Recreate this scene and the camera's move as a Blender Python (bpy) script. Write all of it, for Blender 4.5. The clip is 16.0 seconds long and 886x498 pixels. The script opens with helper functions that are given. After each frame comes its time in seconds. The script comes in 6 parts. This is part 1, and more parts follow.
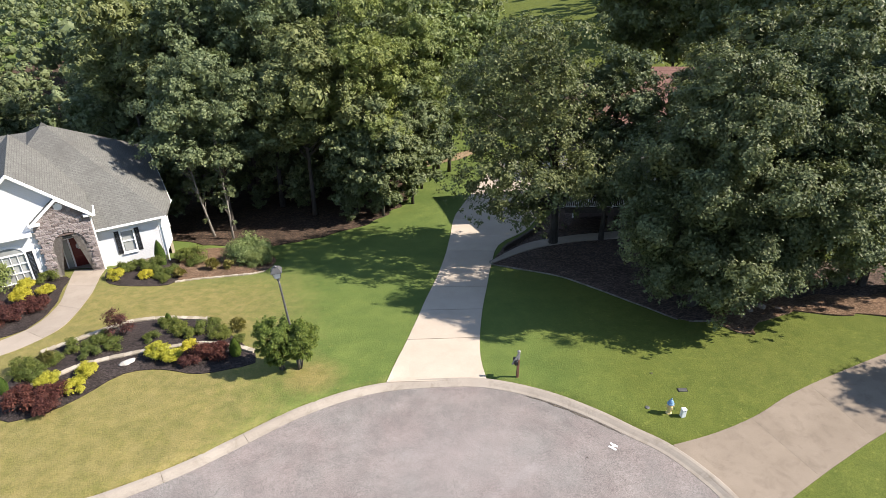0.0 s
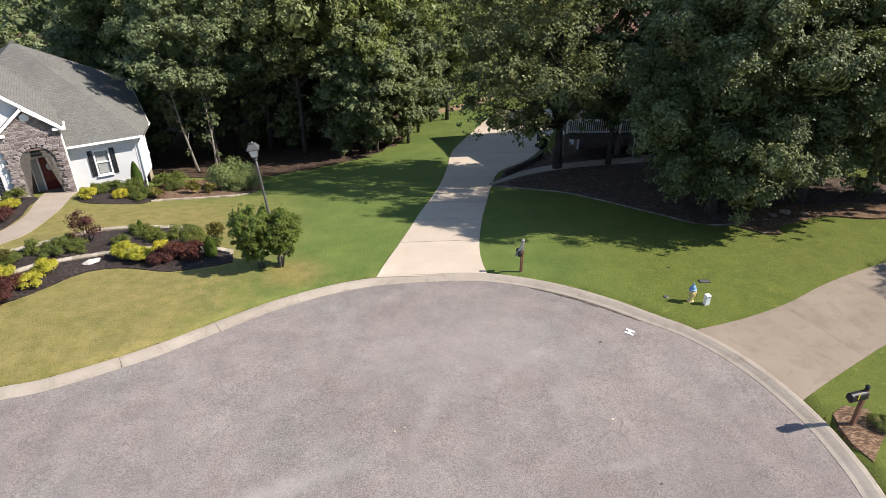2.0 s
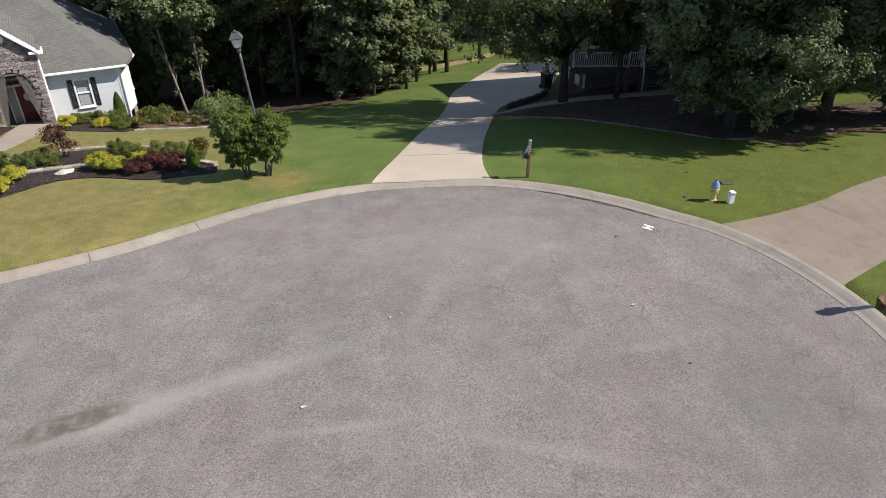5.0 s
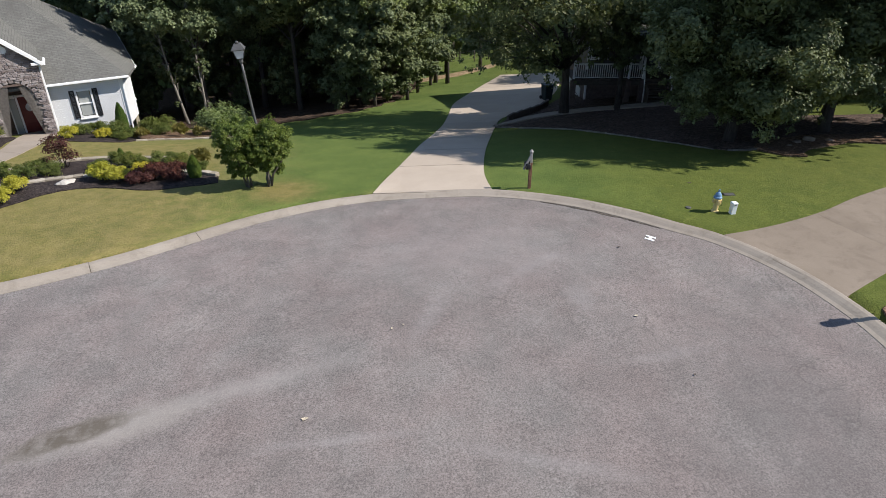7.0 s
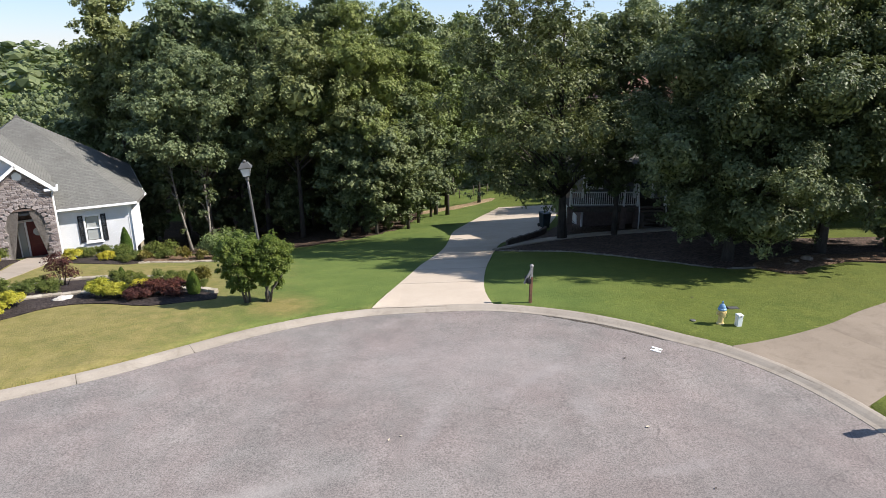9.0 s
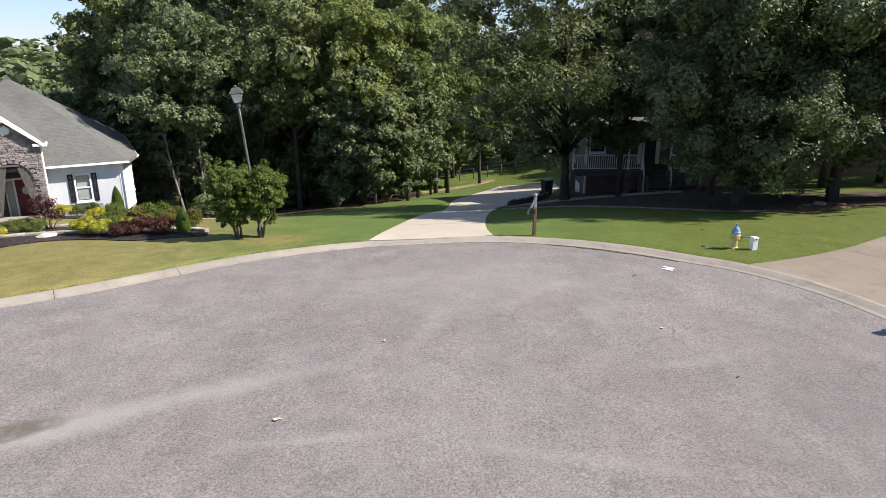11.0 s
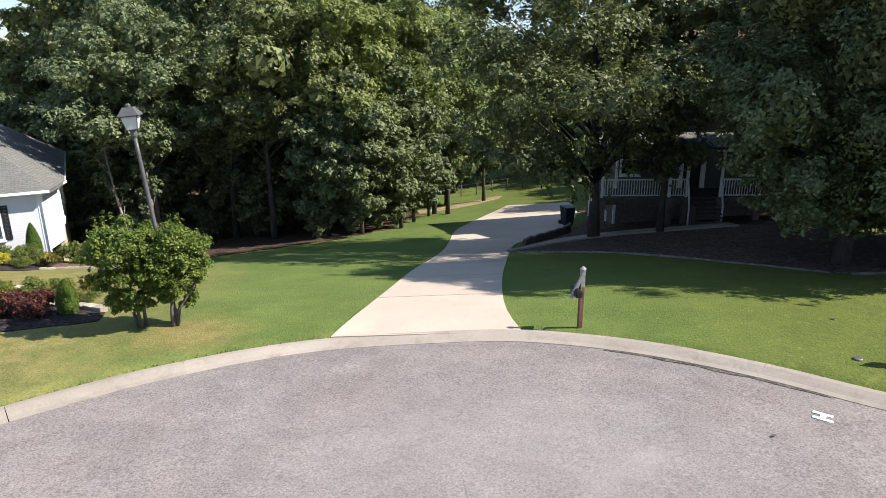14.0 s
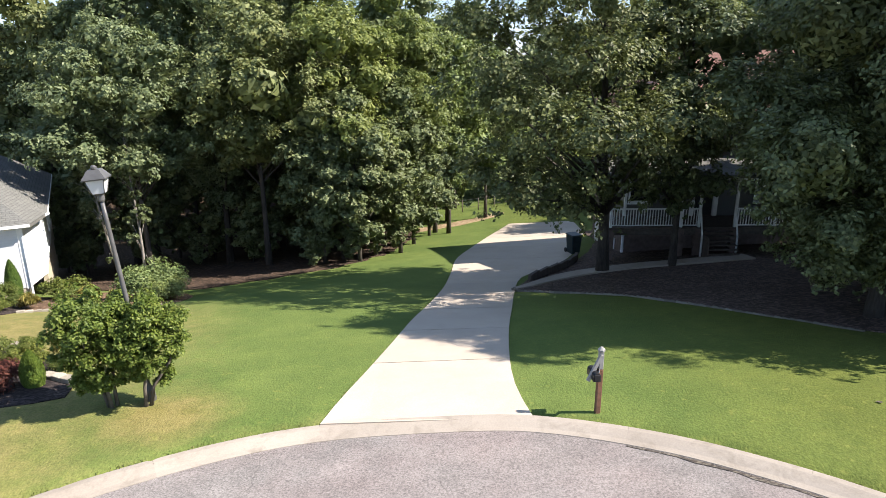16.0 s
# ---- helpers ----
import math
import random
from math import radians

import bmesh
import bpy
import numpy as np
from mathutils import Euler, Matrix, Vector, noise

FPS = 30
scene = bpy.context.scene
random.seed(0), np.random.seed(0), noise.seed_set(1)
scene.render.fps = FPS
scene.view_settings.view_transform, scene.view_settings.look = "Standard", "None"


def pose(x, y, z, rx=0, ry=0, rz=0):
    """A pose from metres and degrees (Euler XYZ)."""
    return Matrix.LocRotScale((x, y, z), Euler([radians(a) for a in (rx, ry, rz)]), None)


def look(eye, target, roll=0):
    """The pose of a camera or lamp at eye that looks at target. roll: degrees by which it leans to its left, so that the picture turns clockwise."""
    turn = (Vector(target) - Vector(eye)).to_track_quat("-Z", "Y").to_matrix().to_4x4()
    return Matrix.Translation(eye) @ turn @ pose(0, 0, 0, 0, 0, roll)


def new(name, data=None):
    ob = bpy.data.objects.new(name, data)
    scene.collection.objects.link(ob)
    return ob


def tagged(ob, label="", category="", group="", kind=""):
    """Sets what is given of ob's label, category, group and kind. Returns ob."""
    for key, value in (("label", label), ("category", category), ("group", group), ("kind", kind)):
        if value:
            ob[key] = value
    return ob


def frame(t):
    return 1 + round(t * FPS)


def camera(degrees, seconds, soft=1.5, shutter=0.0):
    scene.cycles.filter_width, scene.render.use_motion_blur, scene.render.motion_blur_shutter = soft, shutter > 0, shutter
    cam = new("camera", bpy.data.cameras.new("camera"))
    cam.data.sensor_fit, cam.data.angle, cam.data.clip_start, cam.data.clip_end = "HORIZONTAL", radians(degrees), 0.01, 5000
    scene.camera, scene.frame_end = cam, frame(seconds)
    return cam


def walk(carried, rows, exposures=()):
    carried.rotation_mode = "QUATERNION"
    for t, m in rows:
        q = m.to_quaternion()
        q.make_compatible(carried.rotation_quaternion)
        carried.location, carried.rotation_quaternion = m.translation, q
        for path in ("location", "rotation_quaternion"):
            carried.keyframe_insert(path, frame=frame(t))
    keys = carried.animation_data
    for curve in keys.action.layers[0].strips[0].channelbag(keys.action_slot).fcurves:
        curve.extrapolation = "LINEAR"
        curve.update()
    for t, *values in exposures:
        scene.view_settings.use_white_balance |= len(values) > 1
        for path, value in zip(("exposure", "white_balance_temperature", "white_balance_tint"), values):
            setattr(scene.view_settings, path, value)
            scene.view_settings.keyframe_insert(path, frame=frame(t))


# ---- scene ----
import mathutils

cam = camera(68.8, 16.0, soft=0.72)
METRES, EYE, TILT, LEAN, TURN = 23.0, 18.6, -30.0, 0.0, 0.0
ROWS = [
    (0.0, 0.0, 0.0, 0.0, 0.0, 0.0, -0.0),
    (0.5, -0.0001, 0.0232, -0.0417, -0.01, 0.07, 0.01),
    (1.0, 0.0, 0.0544, -0.0949, -0.06, 0.08, 0.03),
    (1.5, 0.0009, 0.0833, -0.1462, -0.1, 0.02, 0.06),
    (2.0, 0.0053, 0.1139, -0.1969, -0.09, -0.02, 0.09),
    (2.5, 0.0064, 0.1426, -0.2458, -0.07, -0.13, 0.15),
    (3.0, 0.007, 0.1727, -0.2963, -0.11, -0.19, 0.2),
    (3.5, 0.0084, 0.1936, -0.3314, -0.11, -0.3, 0.22),
    (4.0, 0.0082, 0.1948, -0.3327, -0.14, -0.34, 0.23),
    (4.5, 0.0058, 0.193, -0.3313, -0.14, -0.8, 0.21),
    (7.0, 0.0017, 0.1959, -0.3313, -0.13, 0.15, 0.14),
    (7.5, 0.0018, 0.1946, -0.3313, -0.11, 5.0, 0.11),
    (8.0, 0.0018, 0.1922, -0.3319, -0.12, 10.09, 0.12),
    (10.5, 0.001, 0.2653, -0.4534, -0.1, 12.89, 0.18),
    (11.0, 0.0018, 0.2764, -0.4636, -0.1, 12.84, 0.2),
    (11.5, 0.0024, 0.2873, -0.4557, -0.11, 12.86, 0.23),
    (12.0, 0.0027, 0.3161, -0.4393, -0.1, 12.86, 0.25),
    (12.5, 0.0024, 0.3644, -0.412, -0.13, 12.89, 0.26),
    (13.0, 0.0025, 0.4303, -0.3757, -0.16, 12.95, 0.25),
    (13.5, 0.0034, 0.5008, -0.3347, -0.12, 12.97, 0.28),
    (14.0, 0.0028, 0.5621, -0.3016, -0.1, 13.01, 0.29),
    (14.5, 0.0025, 0.6061, -0.2769, -0.08, 13.01, 0.3),
    (15.0, 0.0018, 0.6223, -0.2657, -0.07, 13.03, 0.3),
    (15.5, 0.0016, 0.6189, -0.2478, -0.07, 13.05, 0.31),
    (16.0, 0.0019, 0.6092, -0.2238, -0.05, 13.11, 0.32),
]
walk(cam, [(t, pose(0, 0, EYE, TILT, LEAN, TURN) @ pose(METRES * x, METRES * y, METRES * z, 90 + pitch, roll, yaw)) for t, x, y, z, yaw, pitch, roll in ROWS],
     [(0.0, 1.22, 6750, 11), (2.0, 1.02, 6760, 11), (3.5, 0.86, 6780, 11), (4.0, 0.78, 6720, 10), (4.5, 0.71, 6650, 10), (7.0, 0.575, 6380, 10), (8.0, 0.92, 6420, 10), (10.5, 1.03, 6500, 10), (11.0, 0.99, 6500, 10), (12.5, 0.94, 6480, 10), (14.5, 1.29, 6550, 10), (15.5, 1.40, 6650, 10), (16.0, 1.52, 6650, 11)])
# ---------------------------------------------------------------- world, sun
SUN_AZ, SUN_EL = -5.0, 43.0          # degrees from +x towards +y, and above the horizon
world = bpy.data.worlds.new("sky")
scene.world = world
world.use_nodes = True
wn = world.node_tree.nodes
sky = wn.new("ShaderNodeTexSky")
sky.sky_type, sky.sun_disc = "NISHITA", False
sky.sun_elevation, sky.sun_rotation = radians(SUN_EL), radians(90 - SUN_AZ)
sky.air_density, sky.dust_density, sky.ozone_density = 1.0, 0.0, 3.5
# summer haze evens the clear sky out
haze = wn.new("ShaderNodeMix")
haze.data_type = "RGBA"
haze.inputs[0].default_value = 0.6
haze.inputs[7].default_value = (2.15, 3.05, 4.9, 1.0)
world.node_tree.links.new(sky.outputs[0], haze.inputs[6])
world.node_tree.links.new(haze.outputs[2], wn["Background"].inputs[0])
wn["Background"].inputs[1].default_value = 0.092
sun_dir = Vector((math.cos(radians(SUN_EL)) * math.cos(radians(SUN_AZ)), math.cos(radians(SUN_EL)) * math.sin(radians(SUN_AZ)), math.sin(radians(SUN_EL))))
lamp = bpy.data.lights.new("sun", "SUN")
lamp.energy, lamp.angle, lamp.color = 4.9, radians(0.6), (1.0, 0.935, 0.865)
sun = new("sun", lamp)
sun.matrix_world = look((0, 0, 60), Vector((0, 0, 60)) - sun_dir)


# ---------------------------------------------------------------- materials
def rgb(c):
    return (*c, 1.0)


class Mat:
    """A small builder of node materials."""

    def __init__(self, name, rough=0.8, metal=0.0, spec=0.3):
        self.m = bpy.data.materials.new(name)
        self.m.use_nodes = True
        self.t = self.m.node_tree
        self.b = self.t.nodes["Principled BSDF"]
        self.b.inputs["Roughness"].default_value = rough
        self.b.inputs["Metallic"].default_value = metal
        self.b.inputs["Specular IOR Level"].default_value = spec
        self.co = None

    def node(self, kind, **values):
        n = self.t.nodes.new(kind)
        for k, v in values.items():
            n.inputs[k].default_value = v
        return n

    def link(self, a, b):
        self.t.links.new(a, b)

    def coords(self):
        if self.co is None:
            self.co = self.t.nodes.new("ShaderNodeTexCoord").outputs["Object"]
        return self.co

    def stretch(self, sx, sy, sz, rot=0.0):
        n = self.t.nodes.new("ShaderNodeMapping")
        self.link(self.coords(), n.inputs["Vector"])
        n.inputs["Scale"].default_value = (sx, sy, sz)
        n.inputs["Rotation"].default_value = (0, 0, radians(rot))
        return n.outputs[0]

    def noise(self, scale, detail=3.0, rough=0.55, vec=None, distort=0.0):
        n = self.node("ShaderNodeTexNoise", Scale=scale, Detail=detail, Roughness=rough, Distortion=distort)
        self.link(vec or self.coords(), n.inputs["Vector"])
        return n.outputs["Fac"]

    def ramp(self, fac, stops):
        n = self.t.nodes.new("ShaderNodeValToRGB")
        e = n.color_ramp.elements
        while len(e) < len(stops):
            e.new(0.5)
        for el, (p, c) in zip(e, stops):
            el.position = p
            el.color = rgb(c) if hasattr(c, "__len__") else (c, c, c, 1)
        self.link(fac, n.inputs[0])
        return n.outputs[0]

    def mix(self, fac, a, b, how="MIX"):
        n = self.t.nodes.new("ShaderNodeMix")
        n.data_type, n.blend_type = "RGBA", how
        for sock, v in ((n.inputs[0], fac), (n.inputs[6], a), (n.inputs[7], b)):
            if isinstance(v, (int, float)):
                sock.default_value = v
            elif isinstance(v, tuple):
                sock.default_value = rgb(v)
            else:
                self.link(v, sock)
        return n.outputs[2]

    def maths(self, op, a, b=0.0, c=0.0):
        n = self.t.nodes.new("ShaderNodeMath")
        n.operation = op
        for sock, v in zip(n.inputs, (a, b, c)):
            if isinstance(v, (int, float)):
                sock.default_value = v
            else:
                self.link(v, sock)
        return n.outputs[0]

    def bump(self, height, dist=0.02, strength=0.6):
        n = self.node("ShaderNodeBump", Strength=strength, Distance=dist)
        self.link(height, n.inputs["Height"])
        self.link(n.outputs[0], self.b.inputs["Normal"])

    def colour(self, c):
        if isinstance(c, tuple):
            self.b.inputs["Base Color"].default_value = rgb(c)
        else:
            self.link(c, self.b.inputs["Base Color"])
        return self

    def spot(self, x, y, rx, ry, turn=0.0, soft=0.35, wobble=0.25, scale=0.8):
        """A mask of one elongated spot on the ground, with an uneven rim."""
        n = self.t.nodes.new("ShaderNodeMapping")
        n.vector_type = "TEXTURE"
        n.inputs["Location"].default_value = (x, y, 0)
        n.inputs["Rotation"].default_value = (0, 0, radians(turn))
        n.inputs["Scale"].default_value = (rx, ry, 1000)
        self.link(self.coords(), n.inputs["Vector"])
        d = self.t.nodes.new("ShaderNodeVectorMath")
        d.operation = "LENGTH"
        self.link(n.outputs[0], d.inputs[0])
        w = self.maths("MULTIPLY_ADD", self.noise(scale, 4), wobble * 2, -wobble)
        return self.ramp(self.maths("ADD", d.outputs["Value"], w), [(1 - soft, 1.0), (1.0, 0.0)])


def plain(name, c, rough=0.6, metal=0.0, vary=0.12, scale=4.0, bump=0.0, spec=0.3):
    """A paint, metal or plastic with slight wear."""
    m = Mat(name, rough, metal, spec)
    d = tuple(v * (1 - vary) for v in c)
    e = tuple(min(1, v * (1 + vary)) for v in c)
    m.colour(m.ramp(m.noise(scale, 5), [(0.3, d), (0.7, e)]))
    if bump:
        m.bump(m.noise(scale * 8, 3), bump)
    return m.m


def asphalt_material():
    m = Mat("asphalt", 0.9, spec=0.25)
    big = m.noise(0.16, 4, 0.6)
    col = m.ramp(big, [(0.25, (0.155, 0.137, 0.128)), (0.75, (0.192, 0.173, 0.160))])
    mid = m.noise(1.1, 5, 0.65)
    col = m.mix(0.6, col, m.ramp(mid, [(0.3, (0.38, 0.38, 0.38)), (0.7, (0.62, 0.62, 0.62))]), "OVERLAY")
    # bands worn by turning wheels round the middle of the head
    ring = m.t.nodes.new("ShaderNodeMapping")
    ring.vector_type = "TEXTURE"
    ring.inputs["Location"].default_value = (-0.6, 10.4, 0)
    ring.inputs["Scale"].default_value = (1.0, 1.0, 1000)
    m.link(m.coords(), ring.inputs["Vector"])
    far = m.t.nodes.new("ShaderNodeVectorMath")
    far.operation = "LENGTH"
    m.link(ring.outputs[0], far.inputs[0])
    bent = m.maths("MULTIPLY_ADD", m.noise(0.22, 3), 5.0, far.outputs["Value"])
    band = m.noise(0.75, 3, 0.6, m.maths("MULTIPLY", bent, 1.0))
    col = m.mix(0.5, col, m.ramp(band, [(0.35, (0.43, 0.425, 0.43)), (0.65, (0.57, 0.565, 0.56))]), "OVERLAY")
    grit = m.maths("MULTIPLY_ADD", m.noise(27.0, 3.0, 0.75), 0.86, m.maths("MULTIPLY", m.noise(7.5, 3, 0.7), 0.14))
    hue = m.ramp(m.noise(0.38, 4, 0.65), [(0.35, (0.48, 0.50, 0.50)), (0.65, (0.53, 0.490, 0.488))])
    col = m.mix(0.7, col, hue, "OVERLAY")
    col = m.mix(0.66, col, m.ramp(grit, [(0.36, (0.20, 0.20, 0.20)), (0.5, (0.5, 0.5, 0.5)), (0.64, (0.80, 0.80, 0.80))]), "OVERLAY")
    # pale and dark stones at the worn surface
    speck = m.ramp(m.noise(15.0, 1.5, 0.6), [(0.30, 1.0), (0.36, 0.0)])
    col = m.mix(m.maths("MULTIPLY", speck, 0.28), col, (0.06, 0.052, 0.052))
    fleck = m.ramp(m.noise(13.0, 1.0, 0.5), [(0.70, 0.0), (0.76, 1.0)])
    col = m.mix(m.maths("MULTIPLY", fleck, 0.3), col, (0.34, 0.31, 0.29))
    # fine cracks, kept to some stretches
    warp = m.t.nodes.new("ShaderNodeVectorMath")
    warp.operation = "ADD"
    nz = m.node("ShaderNodeTexNoise", Scale=0.9, Detail=4.0)
    m.link(m.coords(), nz.inputs["Vector"])
    m.link(m.coords(), warp.inputs[0])
    m.link(nz.outputs["Color"], warp.inputs[1])
    v = m.node("ShaderNodeTexVoronoi", Scale=0.34)
    v.feature = "DISTANCE_TO_EDGE"
    m.link(warp.outputs[0], v.inputs["Vector"])
    crack = m.ramp(v.outputs["Distance"], [(0.0, 1.0), (0.0085, 0.0)])
    where = m.ramp(m.noise(0.42, 2), [(0.50, 0.0), (0.60, 1.0)])
    crack = m.maths("MULTIPLY", crack, where)
    col = m.mix(m.maths("MULTIPLY", crack, 0.34), col, (0.05, 0.045, 0.04))
    # a dried puddle of silt, pale tracks leading from it, and pale scuffs
    pale = m.spot(-6.6, 9.6, 2.5, 0.62, 24, 0.7, 0.5, 1.3)
    col = m.mix(m.maths("MULTIPLY", pale, 0.55), col, (0.30, 0.275, 0.245))
    pale2 = m.spot(-3.9, 10.9, 2.6, 0.40, 22, 0.9, 0.5, 0.9)
    col = m.mix(m.maths("MULTIPLY", pale2, 0.42), col, (0.30, 0.28, 0.26))
    wet = m.maths("MULTIPLY", m.spot(-7.35, 9.45, 1.35, 0.40, 26, 0.4, 0.6, 2.6), m.ramp(m.noise(2.6, 4, 0.65), [(0.34, 0.45), (0.54, 1.0)]))
    col = m.mix(m.maths("MULTIPLY", wet, 0.8), col, (0.075, 0.062, 0.045))
    for x, y, rx, ry, a in ((2.6, 15.6, 1.1, 0.35, 40), (-0.2, 13.4, 1.5, 0.4, 70), (5.2, 11.6, 1.4, 0.3, 15), (3.6, 13.9, 0.9, 0.5, 100), (3.2, 16.0, 0.5, 0.35, 20), (1.6, 14.6, 0.6, 0.4, 60), (2.0, 8.6, 2.6, 0.25, -14), (-2.0, 9.2, 2.2, 0.2, 8)):
        col = m.mix(m.maths("MULTIPLY", m.spot(x, y, rx, ry, a, 0.8, 0.5, 1.4), 0.2), col, (0.32, 0.30, 0.29))
    worn = m.spot(0.8, 16.4, 5.0, 2.6, -6, 0.8, 0.4, 0.5)
    col = m.mix(m.maths("MULTIPLY", worn, 0.22), col, (0.27, 0.25, 0.24))
    # a broad, softly darker patch of asphalt towards the second drive
    dark = m.spot(7.5, 9.0, 5.0, 6.5, 20, 0.8, 0.3, 0.3)
    col = m.mix(m.maths("MULTIPLY", dark, 0.3), col, (0.105, 0.092, 0.09))
    m.colour(col)
    m.bump(m.maths("ADD", grit, m.maths("MULTIPLY", crack, -1.0)), 0.006, 0.5)
    return m.m


def concrete_material(name, a, b, stain, grime=0.35):
    m = Mat(name, 0.85, spec=0.25)
    col = m.ramp(m.noise(0.5, 5, 0.6), [(0.3, a), (0.7, b)])
    col = m.mix(m.maths("MULTIPLY", m.ramp(m.noise(1.7, 6, 0.7, distort=0.6), [(0.5, 0.0), (0.75, 1.0)]), grime), col, stain)
    fine = m.noise(28.0, 3, 0.7)
    col = m.mix(0.25, col, m.ramp(fine, [(0.3, (0.35, 0.35, 0.35)), (0.7, (0.65, 0.65, 0.65))]), "OVERLAY")
    info = m.t.nodes.new("ShaderNodeObjectInfo")
    col = m.mix(0.35, col, m.ramp(info.outputs["Random"], [(0.0, (0.42, 0.42, 0.42)), (1.0, (0.58, 0.58, 0.58))]), "OVERLAY")
    m.colour(col)
    m.bump(fine, 0.004, 0.5)
    return m.m


def lawn_material():
    m = Mat("lawn_grass", 0.9, spec=0.15)
    dry = m.t.nodes.new("ShaderNodeAttribute")
    dry.attribute_name = "dry"
    n1, n2 = m.noise(0.35, 4, 0.6), m.noise(2.2, 5, 0.65)
    green = m.ramp(n1, [(0.3, (0.073, 0.108, 0.026)), (0.7, (0.108, 0.142, 0.036))])
    tan = m.ramp(n2, [(0.3, (0.135, 0.125, 0.038)), (0.7, (0.205, 0.170, 0.066))])
    f = m.maths("ADD", dry.outputs["Fac"], m.maths("MULTIPLY_ADD", n2, 0.55, -0.275))
    col = m.mix(m.ramp(f, [(0.15, 0.0), (0.85, 1.0)]), green, tan)
    # well-watered turf on the side of the second drive
    sx = m.t.nodes.new("ShaderNodeSeparateXYZ")
    m.link(m.coords(), sx.inputs[0])
    wet = m.ramp(m.maths("MULTIPLY_ADD", sx.outputs[0], 0.1, m.maths("MULTIPLY", n1, 0.3)), [(0.45, 0.0), (1.0, 0.85)])
    col = m.mix(wet, col, m.ramp(n2, [(0.3, (0.068, 0.086, 0.015)), (0.7, (0.094, 0.108, 0.021))]))
    col = m.mix(0.5, col, m.ramp(m.noise(0.9, 5, 0.7), [(0.32, (0.38, 0.41, 0.40)), (0.68, (0.61, 0.58, 0.56))]), "OVERLAY")
    blades = m.noise(1.0, 3, 0.7, m.stretch(24, 15, 20, 12))
    col = m.mix(0.55, col, m.ramp(blades, [(0.3, (0.26, 0.26, 0.26)), (0.7, (0.72, 0.72, 0.72))]), "OVERLAY")
    col = m.mix(m.maths("MULTIPLY", m.ramp(m.noise(5.0, 3, 0.6), [(0.62, 0.0), (0.72, 1.0)]), 0.4), col, (0.20, 0.20, 0.05))
    m.colour(col)
    m.bump(m.maths("ADD", blades, m.noise(14.0, 3)), 0.03, 0.7)
    return m.m


def litter_material(name, a, b, c, scale=9.0, bump=0.05):
    """Mulch, straw or fallen leaves: chips of three tones."""
    m = Mat(name, 0.95, spec=0.15)
    v = m.node("ShaderNodeTexVoronoi", Scale=scale)
    m.link(m.stretch(1, 2.2, 1, 30), v.inputs["Vector"])
    sep = m.t.nodes.new("ShaderNodeSeparateColor")
    m.link(v.outputs["Color"], sep.inputs[0])
    col = m.ramp(sep.outputs[0], [(0.1, a), (0.55, b), (0.95, c)])
    col = m.mix(0.6, col, m.ramp(m.noise(0.9, 5, 0.65), [(0.3, (0.3, 0.3, 0.3)), (0.7, (0.68, 0.68, 0.68))]), "OVERLAY")
    m.colour(col)
    m.bump(m.maths("ADD", sep.outputs[1], m.noise(scale * 3, 3)), bump, 0.8)
    return m.m


def leaf_material(name, dark, mid, light, glow=0.4, rough=0.5):
    m = Mat(name, rough, spec=0.2)
    geo = m.t.nodes.new("ShaderNodeNewGeometry")
    info = m.t.nodes.new("ShaderNodeObjectInfo")
    col = m.ramp(geo.outputs["Random Per Island"], [(0.0, dark), (0.5, mid), (1.0, light)])
    col = m.mix(0.45, col, m.ramp(m.noise(0.55, 3), [(0.3, (0.36, 0.40, 0.40)), (0.7, (0.62, 0.58, 0.50))]), "OVERLAY")
    col = m.mix(0.6, col, m.ramp(info.outputs["Random"], [(0.0, (0.41, 0.45, 0.50)), (0.5, (0.5, 0.5, 0.5)), (1.0, (0.64, 0.57, 0.42))]), "OVERLAY")
    m.colour(col)
    tr = m.t.nodes.new("ShaderNodeBsdfTranslucent")
    m.link(m.mix(0.5, col, (mid[0] * 1.6, mid[1] * 1.6, mid[2] * 0.8)), tr.inputs[0])
    mx = m.t.nodes.new("ShaderNodeMixShader")
    mx.inputs[0].default_value = glow
    m.link(m.b.outputs[0], mx.inputs[1])
    m.link(tr.outputs[0], mx.inputs[2])
    m.link(mx.outputs[0], m.t.nodes["Material Output"].inputs[0])
    return m.m


def bark_material(name, a, b):
    m = Mat(name, 0.95, spec=0.15)
    n = m.noise(1.0, 5, 0.7, m.stretch(14, 14, 2.2))
    m.colour(m.mix(0.4, m.ramp(n, [(0.3, a), (0.7, b)]), m.ramp(m.noise(1.3, 3), [(0.3, (0.3, 0.3, 0.3)), (0.7, (0.68, 0.68, 0.66))]), "OVERLAY"))
    m.bump(n, 0.05, 0.8)
    return m.m


